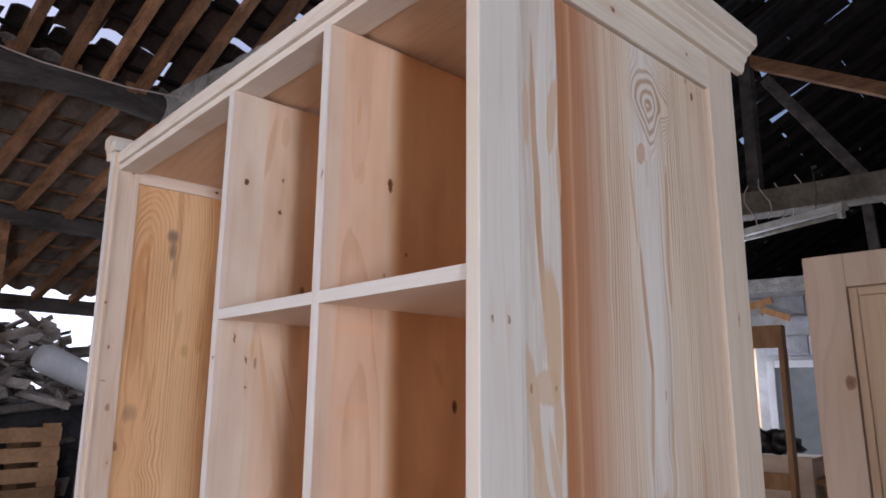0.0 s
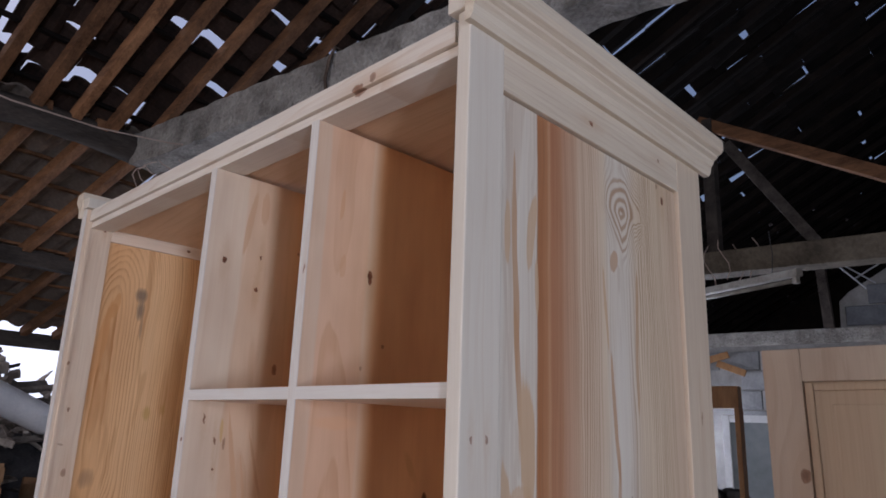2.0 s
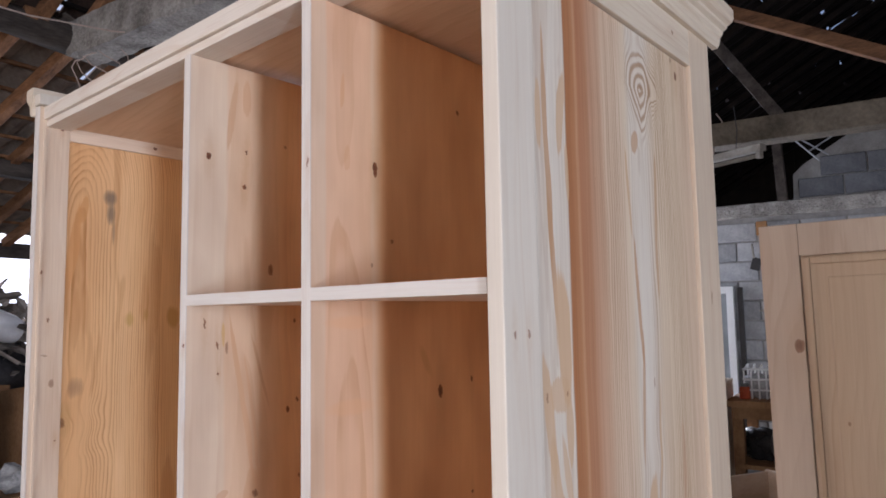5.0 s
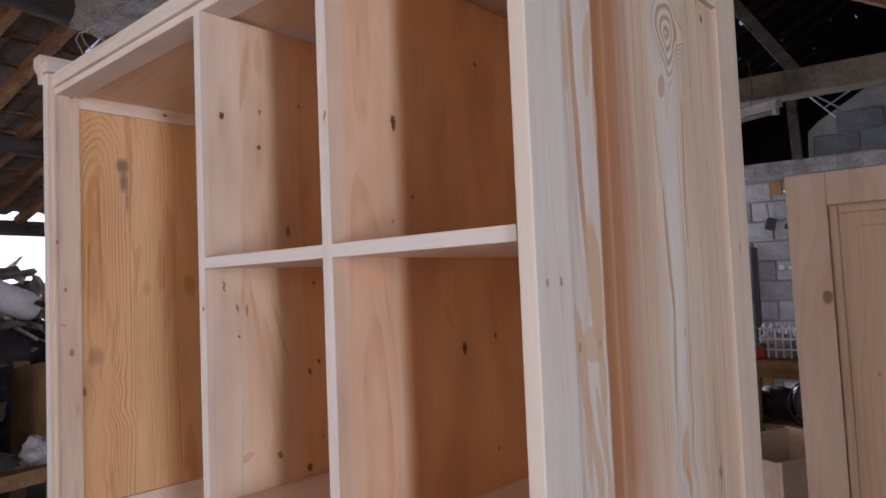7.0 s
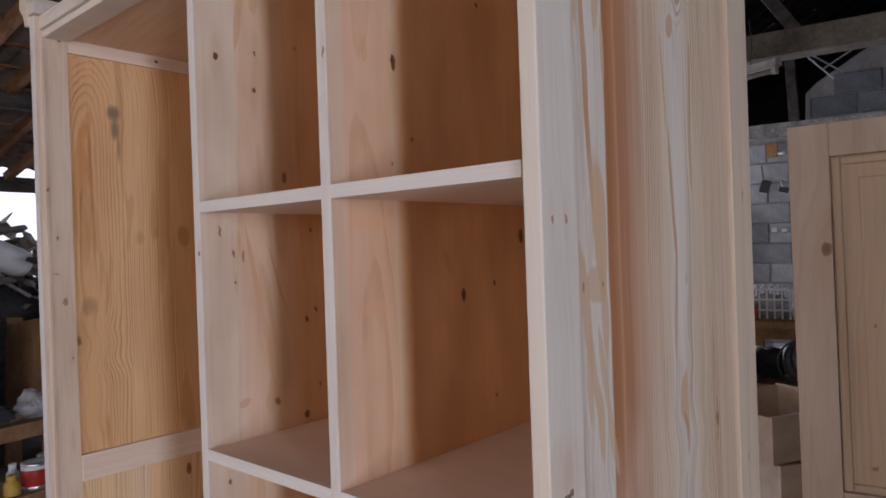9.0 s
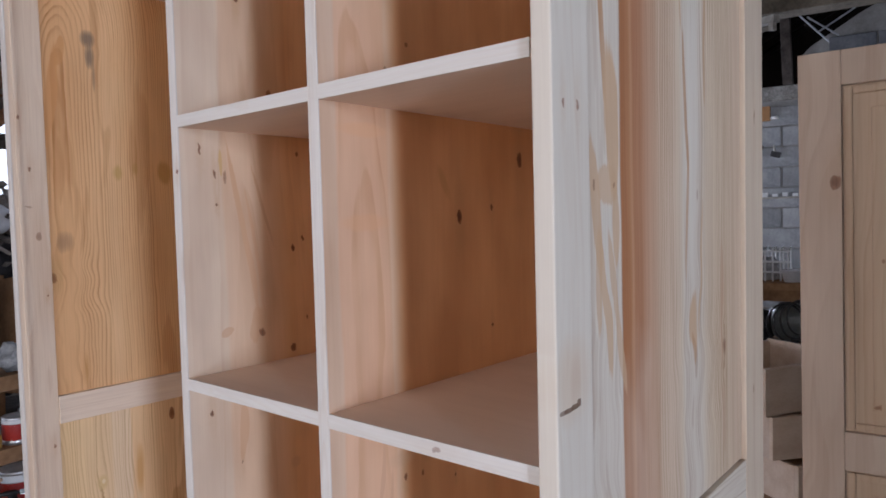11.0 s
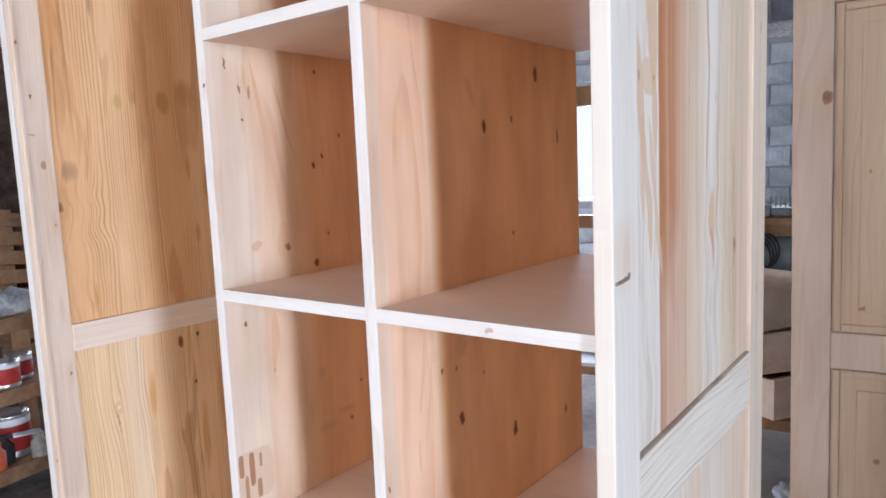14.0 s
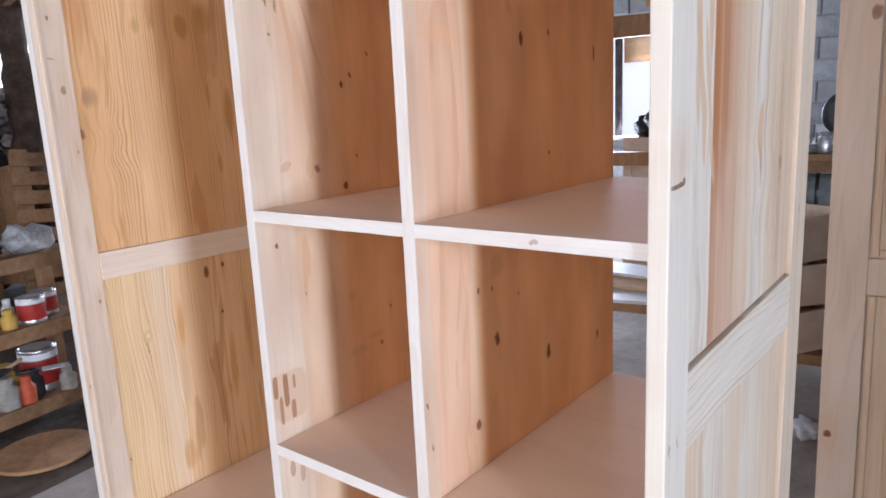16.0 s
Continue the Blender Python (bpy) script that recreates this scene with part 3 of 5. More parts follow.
cornice_pine = pine("cornice_pine", 2, 0, (0.71, 0.65, 0.56), (0.52, 0.38, 0.26), tone=(1.04, 0.985, 0.89), rings=120, pith=(1.9, 0.05, 0.02), lines=0.4, vein=0.6, warp=0.012, flame=0.3, flame_size=(40.0, 3.0),
    knots=[(1.985, 0.49, 0.005, 0.007, 0.5), (1.978, 0.270, 0.006, 0.008, 0.8)])
front_rail_pine = pine("front_rail_pine", 2, 1, (0.80, 0.73, 0.63), (0.58, 0.38, 0.22), rings=130, pith=(2.0, 0.05, 0.02), lines=0.3,
    knots=[(2.004, 0.235, 0.012, 0.022, 0.65), (2.012, 0.20, 0.012, 0.012, 0.45)])
door_panel_pine = pine("door_panel_pine", 1, 2, (0.60, 0.47, 0.33), (0.44, 0.29, 0.17), rings=90, pith=(-0.25, 0.06, 0.02), lines=0.35, vein=0.6, fibre=0.08, flame=0.3, flame_size=(20.0, 2.0),
    knots=[(-0.13, 1.02, 0.010, 0.008, 0.4), (-0.16, 0.70, 0.010, 0.009, 0.4), (-0.14, 1.30, 0.006, 0.006, 0.3)])
door_pine = pine("door_pine", 1, 2, (0.63, 0.53, 0.42), (0.46, 0.33, 0.23), rings=80, pith=(-0.1, 0.1, 0.06), lines=0.3, vein=0.5, fibre=0.08, flame=0.45, flame_cut=0.56, flame_size=(24.0, 2.6),
    knots=[(-0.063, 1.452, 0.016, 0.022, 0.55), (-0.096, 1.115, 0.012, 0.009, 0.45), (-0.018, 0.571, 0.013, 0.013, 0.85)])


def rough_mat(name, c1, c2, scale, rough=0.85, bump=0.5, bdist=0.01, vary=0.25, stretch=(1, 1, 1), detail=6.0, spec=0.2, metal=0.0):
    """An uneven surface of two colours: patches, grit and a shade for each piece."""
    m, tree, bs = mat(name, rough, metal, spec)
    N = Net(tree)
    p = N.split(N.coord())
    v = N.xyz(*(N.math("MULTIPLY", p[i], stretch[i]) for i in range(3)))
    big = N.noise(v, scale, detail, 0.6)
    grit = N.noise(v, scale * 9, 3.0, 0.6)
    col = N.ramp(N.math("MULTIPLY_ADD", N.math("SUBTRACT", grit, 0.5), 0.45, big), [(0.3, c1), (0.7, c2)])
    if vary:
        rnd = N.math("FRACT", N.math("ADD", N.random(), N.island()))
        col = N.mix(1.0, col, N.ramp(rnd, [(0.0, 1.0 - vary), (1.0, 1.0)]), "MULTIPLY")
    tree.links.new(col, bs.inputs["Base Color"])
    N.bump(N.math("MULTIPLY_ADD", grit, 0.5, big), bump, bdist, bs)
    return m


concrete = rough_mat("concrete", (0.20, 0.185, 0.165), (0.56, 0.53, 0.48), 6.0, bdist=0.05, bump=1.0)
old_concrete = rough_mat("old_concrete", (0.08, 0.066, 0.048), (0.20, 0.165, 0.12), 4.0, bdist=0.03)
# darker copy of block: the upper gable's dimness is put into the colour
shaded_block = rough_mat("shaded_block", (0.10, 0.105, 0.115), (0.20, 0.205, 0.215), 4.0, bdist=0.02)
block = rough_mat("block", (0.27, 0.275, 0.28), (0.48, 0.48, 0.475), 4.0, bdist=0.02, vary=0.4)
mortar = rough_mat("mortar", (0.22, 0.21, 0.20), (0.34, 0.33, 0.31), 8.0, vary=0)
clay = rough_mat("clay", (0.022, 0.014, 0.011), (0.085, 0.05, 0.035), 5.0, vary=0.6)
old_clay = rough_mat("old_clay", (0.16, 0.125, 0.10), (0.34, 0.27, 0.21), 5.0, vary=0.4)
# near-black copies of tile and timber: the far roof's shade in their colour
shaded_clay = rough_mat("shaded_clay", (0.004, 0.003, 0.0025), (0.014, 0.009, 0.007), 5.0, vary=0.6)
shaded_wood = rough_mat("shaded_wood", (0.006, 0.004, 0.003), (0.016, 0.010, 0.007), 5.0, vary=0.5)
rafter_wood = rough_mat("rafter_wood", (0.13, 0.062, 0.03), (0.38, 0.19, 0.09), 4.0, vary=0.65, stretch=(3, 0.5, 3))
lit_lath_wood = rough_mat("lit_lath_wood", (0.30, 0.31, 0.33), (0.52, 0.53, 0.55), 6.0, vary=0.2)
dark_wood = rough_mat("dark_wood", (0.030, 0.025, 0.021), (0.095, 0.078, 0.066), 4.0, vary=0.2, stretch=(0.5, 3, 3))
slab = rough_mat("slab", (0.33, 0.29, 0.25), (0.55, 0.50, 0.44), 2.2, bdist=0.006, vary=0)
dim_floor = rough_mat("dim_floor", (0.05, 0.038, 0.028), (0.17, 0.13, 0.095), 2.5, vary=0, bdist=0.02)
earth = rough_mat("earth", (0.16, 0.12, 0.09), (0.33, 0.27, 0.2), 1.5, vary=0)
plaster = rough_mat("plaster", (0.26, 0.25, 0.24), (0.42, 0.41, 0.39), 1.5, vary=0)
scrap_wood = rough_mat("scrap_wood", (0.26, 0.20, 0.155), (0.66, 0.59, 0.52), 5.0, vary=0.92)
crate_wood = rough_mat("crate_wood", (0.27, 0.145, 0.07), (0.50, 0.295, 0.15), 4.0, vary=0.4)
orange_wood = rough_mat("orange_wood", (0.30, 0.14, 0.05), (0.46, 0.24, 0.09), 5.0, vary=0.15, stretch=(3, 3, 0.6), spec=0.4, rough=0.5)
new_board = rough_mat("new_board", (0.66, 0.50, 0.36), (0.80, 0.66, 0.52), 6.0, vary=0.12, bdist=0.002, stretch=(3, 1, 3))
fresh_wood = rough_mat("fresh_wood", (0.62, 0.40, 0.22), (0.76, 0.54, 0.34), 6.0, vary=0.15, bdist=0.002, stretch=(3, 1, 3))
white_paint = rough_mat("white_paint", (0.66, 0.66, 0.64), (0.80, 0.80, 0.79), 6.0, rough=0.5, vary=0.0, bdist=0.002)
black_iron = rough_mat("black_iron", (0.012, 0.012, 0.013), (0.035, 0.033, 0.032), 8.0, rough=0.45, vary=0.3, spec=0.5, bdist=0.002)
grey_iron = rough_mat("grey_iron", (0.10, 0.11, 0.10), (0.22, 0.23, 0.21), 8.0, rough=0.5, vary=0.1, spec=0.5, bdist=0.002)
tin = rough_mat("tin", (0.5, 0.5, 0.5), (0.7, 0.7, 0.68), 12.0, rough=0.35, vary=0.0, metal=0.9, bdist=0.001)
red_label = rough_mat("red_label", (0.30, 0.022, 0.016), (0.42, 0.045, 0.03), 9.0, rough=0.45, vary=0.1, bdist=0.001)
white_plastic = rough_mat("white_plastic", (0.62, 0.63, 0.65), (0.80, 0.80, 0.80), 5.0, rough=0.4, vary=0.1, bdist=0.004, spec=0.5)
orange_plastic = rough_mat("orange_plastic", (0.42, 0.07, 0.03), (0.55, 0.12, 0.05), 9.0, rough=0.45, vary=0.0, bdist=0.001)
black_plastic = rough_mat("black_plastic", (0.006, 0.006, 0.007), (0.02, 0.02, 0.022), 9.0, rough=0.3, vary=0.0, bdist=0.01, spec=0.6)
sack = rough_mat("sack", (0.20, 0.20, 0.20), (0.58, 0.57, 0.55), 9.0, rough=0.8, vary=0.0, bdist=0.01)
dark_cloth = rough_mat("dark_cloth", (0.02, 0.02, 0.022), (0.06, 0.055, 0.055), 9.0, rough=0.9, vary=0.0)
string = rough_mat("string", (0.35, 0.26, 0.22), (0.5, 0.4, 0.33), 20.0, vary=0.0)
frosted = rough_mat("frosted", (0.17, 0.19, 0.195), (0.27, 0.29, 0.295), 1.2, rough=0.35, vary=0.0, bdist=0.001, spec=0.5)


# ---- building helpers ----
def box(bm, lo, hi, bevel=0.0):
    """A box, its edges rounded by bevel."""
    vs = bmesh.ops.create_cube(bm, size=1.0)["verts"]
    c, s = [(a + b) / 2 for a, b in zip(lo, hi)], [b - a for a, b in zip(lo, hi)]
    for v in vs:
        v.co = Vector(c[i] + v.co[i] * s[i] for i in range(3))
    if bevel:
        es = list({e for v in vs for e in v.link_edges})
        bmesh.ops.bevel(bm, geom=es, offset=min(bevel, min(s) * 0.45), segments=2, affect="EDGES", profile=0.6)
    return bm


def boxm(lo, hi, bevel=0.0, m=None):
    bm = bmesh.new()
    box(bm, lo, hi, bevel)
    if m is not None:
        bmesh.ops.transform(bm, matrix=m, verts=bm.verts)
    return bm


def cyl(bm, p, q, r1, r2=None, seg=20):
    """A round bar from p to q."""
    p, q = Vector(p), Vector(q)
    m = Matrix.Translation((p + q) / 2) @ (q - p).to_track_quat("Z", "Y").to_matrix().to_4x4()
    bmesh.ops.create_cone(bm, cap_ends=True, segments=seg, radius1=r1, radius2=r1 if r2 is None else r2, depth=(q - p).length, matrix=m)
    return bm


def beam(bm, p, q, w, h, bevel=0.006):
    """A squared timber from p to q, w wide and h high."""
    p, q = Vector(p), Vector(q)
    d = (q - p).normalized()
    side = d.cross(Vector((0, 0, 1)))
    side = (side if side.length > 0.01 else Vector((1, 0, 0))).normalized()
    up = side.cross(d)
    m = Matrix((side, d, up)).transposed().to_4x4()
    m.translation = (p + q) / 2
    tmp = bmesh.new()
    L = (q - p).length / 2
    box(tmp, (-w / 2, -L, -h / 2), (w / 2, L, h / 2), bevel)
    bmesh.ops.transform(tmp, matrix=m, verts=tmp.verts)
    me = bpy.data.meshes.new("tmp")
    tmp.to_mesh(me)
    bm.from_mesh(me)
    bpy.data.meshes.remove(me)
    tmp.free()
    return bm


def lathe(bm, profile, seg=24, m=None):
    """A turned body about z from (radius, height) pairs."""
    rings = [[bm.verts.new((r * math.cos(2 * math.pi * i / seg), r * math.sin(2 * math.pi * i / seg), z)) for i in range(seg)] for r, z in profile]
    for lo, hi in zip(rings, rings[1:]):
        for i in range(seg):
            bm.faces.new((lo[i], lo[(i + 1) % seg], hi[(i + 1) % seg], hi[i]))
    bm.faces.new(rings[0][::-1]), bm.faces.new(rings[-1])
    if m is not None:
        bmesh.ops.transform(bm, matrix=m, verts=[v for r in rings for v in r])
    return bm


def obj(name, bm, material, smooth=False):
    me = bpy.data.meshes.new(name)
    bmesh.ops.recalc_face_normals(bm, faces=bm.faces)
    bm.to_mesh(me)
    bm.free()
    for mm in material if isinstance(material, (list, tuple)) else [material]:
        me.materials.append(mm)
    if smooth:
        for p in me.polygons:
            p.use_smooth = True
    return new(name, me)


def part(name, bm, material, parent, label="", smooth=False):
    """One mesh under a thing or under a part; bm is in the parent's space."""
    ob = obj(name, bm, material, smooth)
    ob.parent = parent
    return tagged(ob, label)


def thing(name, label, category, m=None, group="", kind=""):
    ob = new(name)
    if m is not None:
        ob.matrix_world = m
    return tagged(ob, label, category, group, kind)


def structure(name, bm, material, label, smooth=False):
    return tagged(obj(name, bm, material, smooth), label, name.split("_")[0], kind="structure")


def tube(name, points, radius, material, parent=None, label="", category=""):
    """A thin bent rod, wire or cord."""
    cu = bpy.data.curves.new(name, "CURVE")
    cu.dimensions, cu.bevel_depth, cu.bevel_resolution = "3D", radius, 2
    sp = cu.splines.new("POLY")
    sp.points.add(len(points) - 1)
    for p, c in zip(sp.points, points):
        p.co = (*c, 1)
    cu.materials.append(material)
    ob = new(name, cu)
    if parent:
        ob.parent = parent
        return tagged(ob, label)
    return tagged(ob, label, category)


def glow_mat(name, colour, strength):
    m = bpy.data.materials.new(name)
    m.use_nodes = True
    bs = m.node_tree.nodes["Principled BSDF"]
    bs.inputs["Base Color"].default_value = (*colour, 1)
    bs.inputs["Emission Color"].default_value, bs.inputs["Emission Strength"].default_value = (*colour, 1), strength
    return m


dirty_white = rough_mat("dirty_white", (0.22, 0.20, 0.17), (0.42, 0.40, 0.35), 9.0, rough=0.6, vary=0.0, bdist=0.002)
# glow materials for sheets that stand in for outside daylight
daylight_glow = glow_mat("daylight_glow", (0.95, 0.97, 1.0), 2.2)
window_glow = glow_mat("window_glow", (0.96, 0.97, 1.0), 0.6)
bark = rough_mat("bark", (0.05, 0.035, 0.028), (0.16, 0.115, 0.085), 9.0, vary=0.1, bdist=0.03, bump=0.8)
yellow_paint = rough_mat("yellow_paint", (0.50, 0.30, 0.05), (0.62, 0.42, 0.10), 14.0, rough=0.4, vary=0.0, bdist=0.001)


# ---- the workshop ----
structure("ground", boxm((-300, -300, -0.3), (300, 300, -0.02)), earth, "bare brown earth round the workshop")
structure("floor", boxm((-5.2, -4.7, -0.02), (13.2, 2.35, 0.0), m=B), slab, "dusty grey concrete workshop floor")
# floor by the rack: its dimness is put into a darker brown
structure("floor_earth", boxm((-5.2, 2.35, -0.02), (13.2, 5.9, -0.0004), m=B), dim_floor, "brown floor towards the open side, darkened in its colour")

# unseen walls behind the camera, with the doorway and the added gate
bm = bmesh.new()
c_uv = B.inverted() @ Vector((-2.22, -4.80, 0))
for lo, hi in (((-5.2, -4.7, 0), (c_uv.x - 0.3, -4.5, 3.75)), ((c_uv.x + 0.3, -4.7, 0), (13.2, -4.5, 3.75)), ((c_uv.x - 0.3, -4.7, 2.35), (c_uv.x + 0.3, -4.5, 3.75))):
    box(bm, lo, hi)
bmesh.ops.transform(bm, matrix=B, verts=bm.verts)
structure("wall_south", bm, plaster, "grey plastered wall with a narrow doorway")
bm = bmesh.new()
for lo, hi in (((-5.2, -4.5, 0), (-5.0, -1.65, 3.3)), ((-5.2, 2.72, 0), (-5.0, 5.9, 2.2)), ((-5.2, -4.5, 3.3), (-5.0, 2.3, 3.75)), ((-5.2, -3.6, 3.75), (-5.0, 1.6, 4.1))):
    box(bm, lo, hi)
bmesh.ops.transform(bm, matrix=B, verts=bm.verts)
structure("wall_west", bm, plaster, "unseen grey plastered wall with an added broad gate")
bm = bmesh.new()
rnd = random.Random(5)
for k in range(42):
    v = -4.5 + 0.25 * k
    if k == 20:  # a board with two knot-holes
        for lo, hi in (((v, 0), (v + 0.13, 5.7)), ((v + 0.131, 0), (v + 0.20, 3.88)), ((v + 0.131, 3.96), (v + 0.20, 4.00)), ((v + 0.131, 4.05), (v + 0.20, 5.7)), ((v + 0.201, 0), (v + 0.27, 5.7))):
            box(bm, (13.0, lo[0], lo[1]), (13.06, hi[0], hi[1]))
        continue
    box(bm, (13.0 + rnd.uniform(0, 0.03), v, 0), (13.06, v + rnd.uniform(0.252, 0.27), 5.7))
bmesh.ops.transform(bm, matrix=B, verts=bm.verts)
structure("wall_gable", bm, shaded_wood, "dark boarded gable far off with gaps")
structure("backdrop", boxm((-25, 16.0, -0.3), (30, 16.2, 7.0), m=B), daylight_glow, "glowing white sheet in place of daylight beyond the open side")

# the block wall: mortar behind, blocks proud of it
bm = bmesh.new()
W_V, W_Z = (1.70, 2.70), (0.92, 2.12)  # the window's opening
for lo, hi in (((7.0, -3.0, 0), (7.18, W_V[0], 2.46)), ((7.0, W_V[1], 0), (7.18, 5.0, 2.46)), ((7.0, W_V[0], 0), (7.18, W_V[1], W_Z[0])), ((7.0, W_V[0], W_Z[1]), (7.18, W_V[1], 2.46))):
    box(bm, lo, hi)
bmesh.ops.transform(bm, matrix=B, verts=bm.verts)
back = structure("wall_east", bm, mortar, "grey wall of concrete blocks with rough mortar")
bm = bmesh.new()
gable = [(-3.0, 2.601), (0.44, 2.601), (0.43, 2.86), (0.34, 2.95), (-0.05, 3.19), (-0.7, 3.52), (-3.0, 3.52)]
faces = [[bm.verts.new((u, v, z)) for v, z in gable] for u in (7.0, 7.18)]
for i in range(len(gable)):
    k = (i + 1) % len(gable)
    bm.faces.new((faces[0][i], faces[0][k], faces[1][k], faces[1][i]))
bm.faces.new(faces[0]), bm.faces.new(faces[1])
bmesh.ops.transform(bm, matrix=B, verts=bm.verts)
upper = structure("wall_east_upper", bm, mortar, "stepped grey block gable above the ring beam")
win1 = thing("window_1", "bare window opening with a dark post and a pale board", "window", B, kind="structure")
part("window_sill", boxm((6.93, W_V[0] - 0.05, W_Z[0] - 0.03), (7.19, W_V[1] + 0.05, W_Z[0] + 0.012), 0.004), white_paint, win1)
for v, w in ((W_V[0] + 0.002, 0.05), (2.10, 0.07), (W_V[1] - 0.052, 0.05)):
    part("window_frame", boxm((7.05, v, W_Z[0] + 0.014), (7.11, v + w, W_Z[1] - 0.002), 0.004), fresh_wood if v < 2 else dark_wood, win1)
part("window_board", boxm((7.12, 1.76, 1.72), (7.14, 2.09, 2.10), 0.003), fresh_wood, win1, "pale board fixed in the window's top")
# sheet added behind the window, glowing in place of a bright outside
structure("backdrop_yard", boxm((8.0, 0.9, 0.4), (8.05, 3.6, 2.6), m=B), window_glow, "glowing pale sheet in place of daylight behind the window")
structure("trim_ring_beam", boxm((6.94, -3.0, 2.46), (7.2, 5.0, 2.60), 0.012, m=B), concrete, "rough grey concrete ring beam on the block wall")
structure("trim_tie_beam", boxm((4.5, -4.5, 2.69), (4.7, 3.0, 2.86), 0.014, m=B), old_concrete, "weathered grey concrete tie beam")

# the concrete beam over the wardrobe, its faces uneven
bm = bmesh.new()
n = 170
for i in range(n + 1):
    v = -4.5 + 7.8 * i / n
    for j, (du, dz) in enumerate(((-0.09, 2.94), (0.09, 2.94), (0.09, 3.14), (-0.09, 3.14))):
        w = 0.016 * noise.noise(Vector((v * 2.3, j * 7.1, 0.4))) + 0.010 * noise.noise(Vector((v * 11.0, j * 5.1, 2.0)))
        bm.verts.new(bp(1.37 + du + w, v, dz + 0.02 * noise.noise(Vector((v * 1.9, j * 3.7, 5))) + 0.014 * noise.noise(Vector((v * 13.0, j * 2.9, 8)))))
bm.verts.ensure_lookup_table()
for i in range(n):
    for j in range(4):
        k = (j + 1) % 4
        bm.faces.new([bm.verts[4 * i + j], bm.verts[4 * i + k], bm.verts[4 * i + 4 + k], bm.verts[4 * i + 4 + j]])
bm.faces.new([bm.verts[j] for j in range(4)]), bm.faces.new([bm.verts[4 * n + j] for j in range(4)])
structure("trim_concrete_beam", bm, concrete, "rough grey concrete beam with a broken end")

tube("wire", [tuple(bp(1.37 + du, 1.66 + dv, z)) for du, dv, z in ((-0.105, 0.0, 2.90), (-0.115, 0.01, 3.0), (-0.11, 0.0, 3.10), (-0.09, -0.01, 3.165), (0.0, 0.0, 3.175), (0.10, 0.01, 3.16), (0.115, 0.0, 3.0), (0.10, 0.0, 2.92), (0.0, -0.01, 2.91), (-0.105, 0.012, 2.92), (-0.12, 0.03, 2.82))], 0.008, bark, label="dark old wire tied round the concrete beam", category="wire")

# a bent log as purlin, and the timbers under the lower roof
bm = bmesh.new()
pts = [(-5 + 18 * i / 60, 3.32 + 0.05 * math.sin(i * 0.31), 3.06 + 0.05 * math.sin(i * 0.55 + 1.2) + 0.02 * math.sin(i * 1.7)) for i in range(61)]
ring = []
for i, p in enumerate(pts):
    r = 0.085 + 0.012 * math.sin(i * 0.9)
    ring.append([bm.verts.new(bp(p[0], p[1] + r * math.cos(a * math.pi / 5), p[2] + r * math.sin(a * math.pi / 5))) for a in range(10)])
for lo, hi in zip(ring, ring[1:]):
    for a in range(10):
        bm.faces.new((lo[a], lo[(a + 1) % 10], hi[(a + 1) % 10], hi[a]))
bm.faces.new(ring[0]), bm.faces.new(ring[-1])
tagged(obj("log_purlin", bm, dark_wood, True), "bent dark grey log purlin carrying the rafters", "purlin", kind="structure")


def roof_z(v):
    return 4.99 - 0.57 * v if v < 3.32 else 3.10 - 0.32 * (v - 3.32)


# plain sheets where the tiles stay out of sight
bm = bmesh.new()
for a, b, c, d in (((-5.6, -1.2), (-0.8, -1.2), (-0.8, 3.32), (-5.6, 3.32)), ((-5.6, 3.32), (-0.8, 3.32), (-0.8, 6.1), (-5.6, 6.1)), ((3.4, 3.32), (13.4, 3.32), (13.4, 6.1), (3.4, 6.1))):
    bm.faces.new([bm.verts.new(bp(u, v, roof_z(v) + 0.06)) for u, v in (a, b, c, d)])
bm.faces.new([bm.verts.new(bp(u, v, z + 0.06)) for u, v, z in ((-5.6, -1.2, 5.67), (13.4, -1.2, 5.67), (13.4, -5.2, 3.4), (-5.6, -5.2, 3.4))])
bmesh.ops.solidify(bm, geom=bm.faces[:], thickness=0.03)
roof = structure("roof", bm, clay, "old clay tile roof with gaps that let daylight through")


def tile_mesh(name, w, l, material):
    """One pantile: an S-curved plate."""
    bm = bmesh.new()
    rows = []
    for y in (0, l):
        for dz in (0.0, 0.012):
            rows.append([bm.verts.new((w * i / 6, y, dz + 0.022 * math.sin(2 * math.pi * i / 6) + 0.012 * (y > 0))) for i in range(7)])
    a, b, c, d = rows
    for i in range(6):
        bm.faces.new((a[i], c[i], c[i + 1], a[i + 1])), bm.faces.new((b[i], b[i + 1], d[i + 1], d[i]))
        bm.faces.new((a[i], a[i + 1], b[i + 1], b[i])), bm.faces.new((c[i], d[i], d[i + 1], c[i + 1]))
    bm.faces.new((a[0], b[0], d[0], c[0])), bm.faces.new((a[6], c[6], d[6], b[6]))
    bmesh.ops.recalc_face_normals(bm, faces=bm.faces)
    me = bpy.data.meshes.new(name)
    bm.to_mesh(me)
    bm.free()
    me.materials.append(material)
    return me


rnd = random.Random(7)
TILE = tile_mesh("tile", 0.208, 0.292, clay)
FAR_TILE = tile_mesh("far_tile", 0.206, 0.30, shaded_clay)
OLD_TILE = tile_mesh("old_tile", 0.213, 0.30, old_clay)


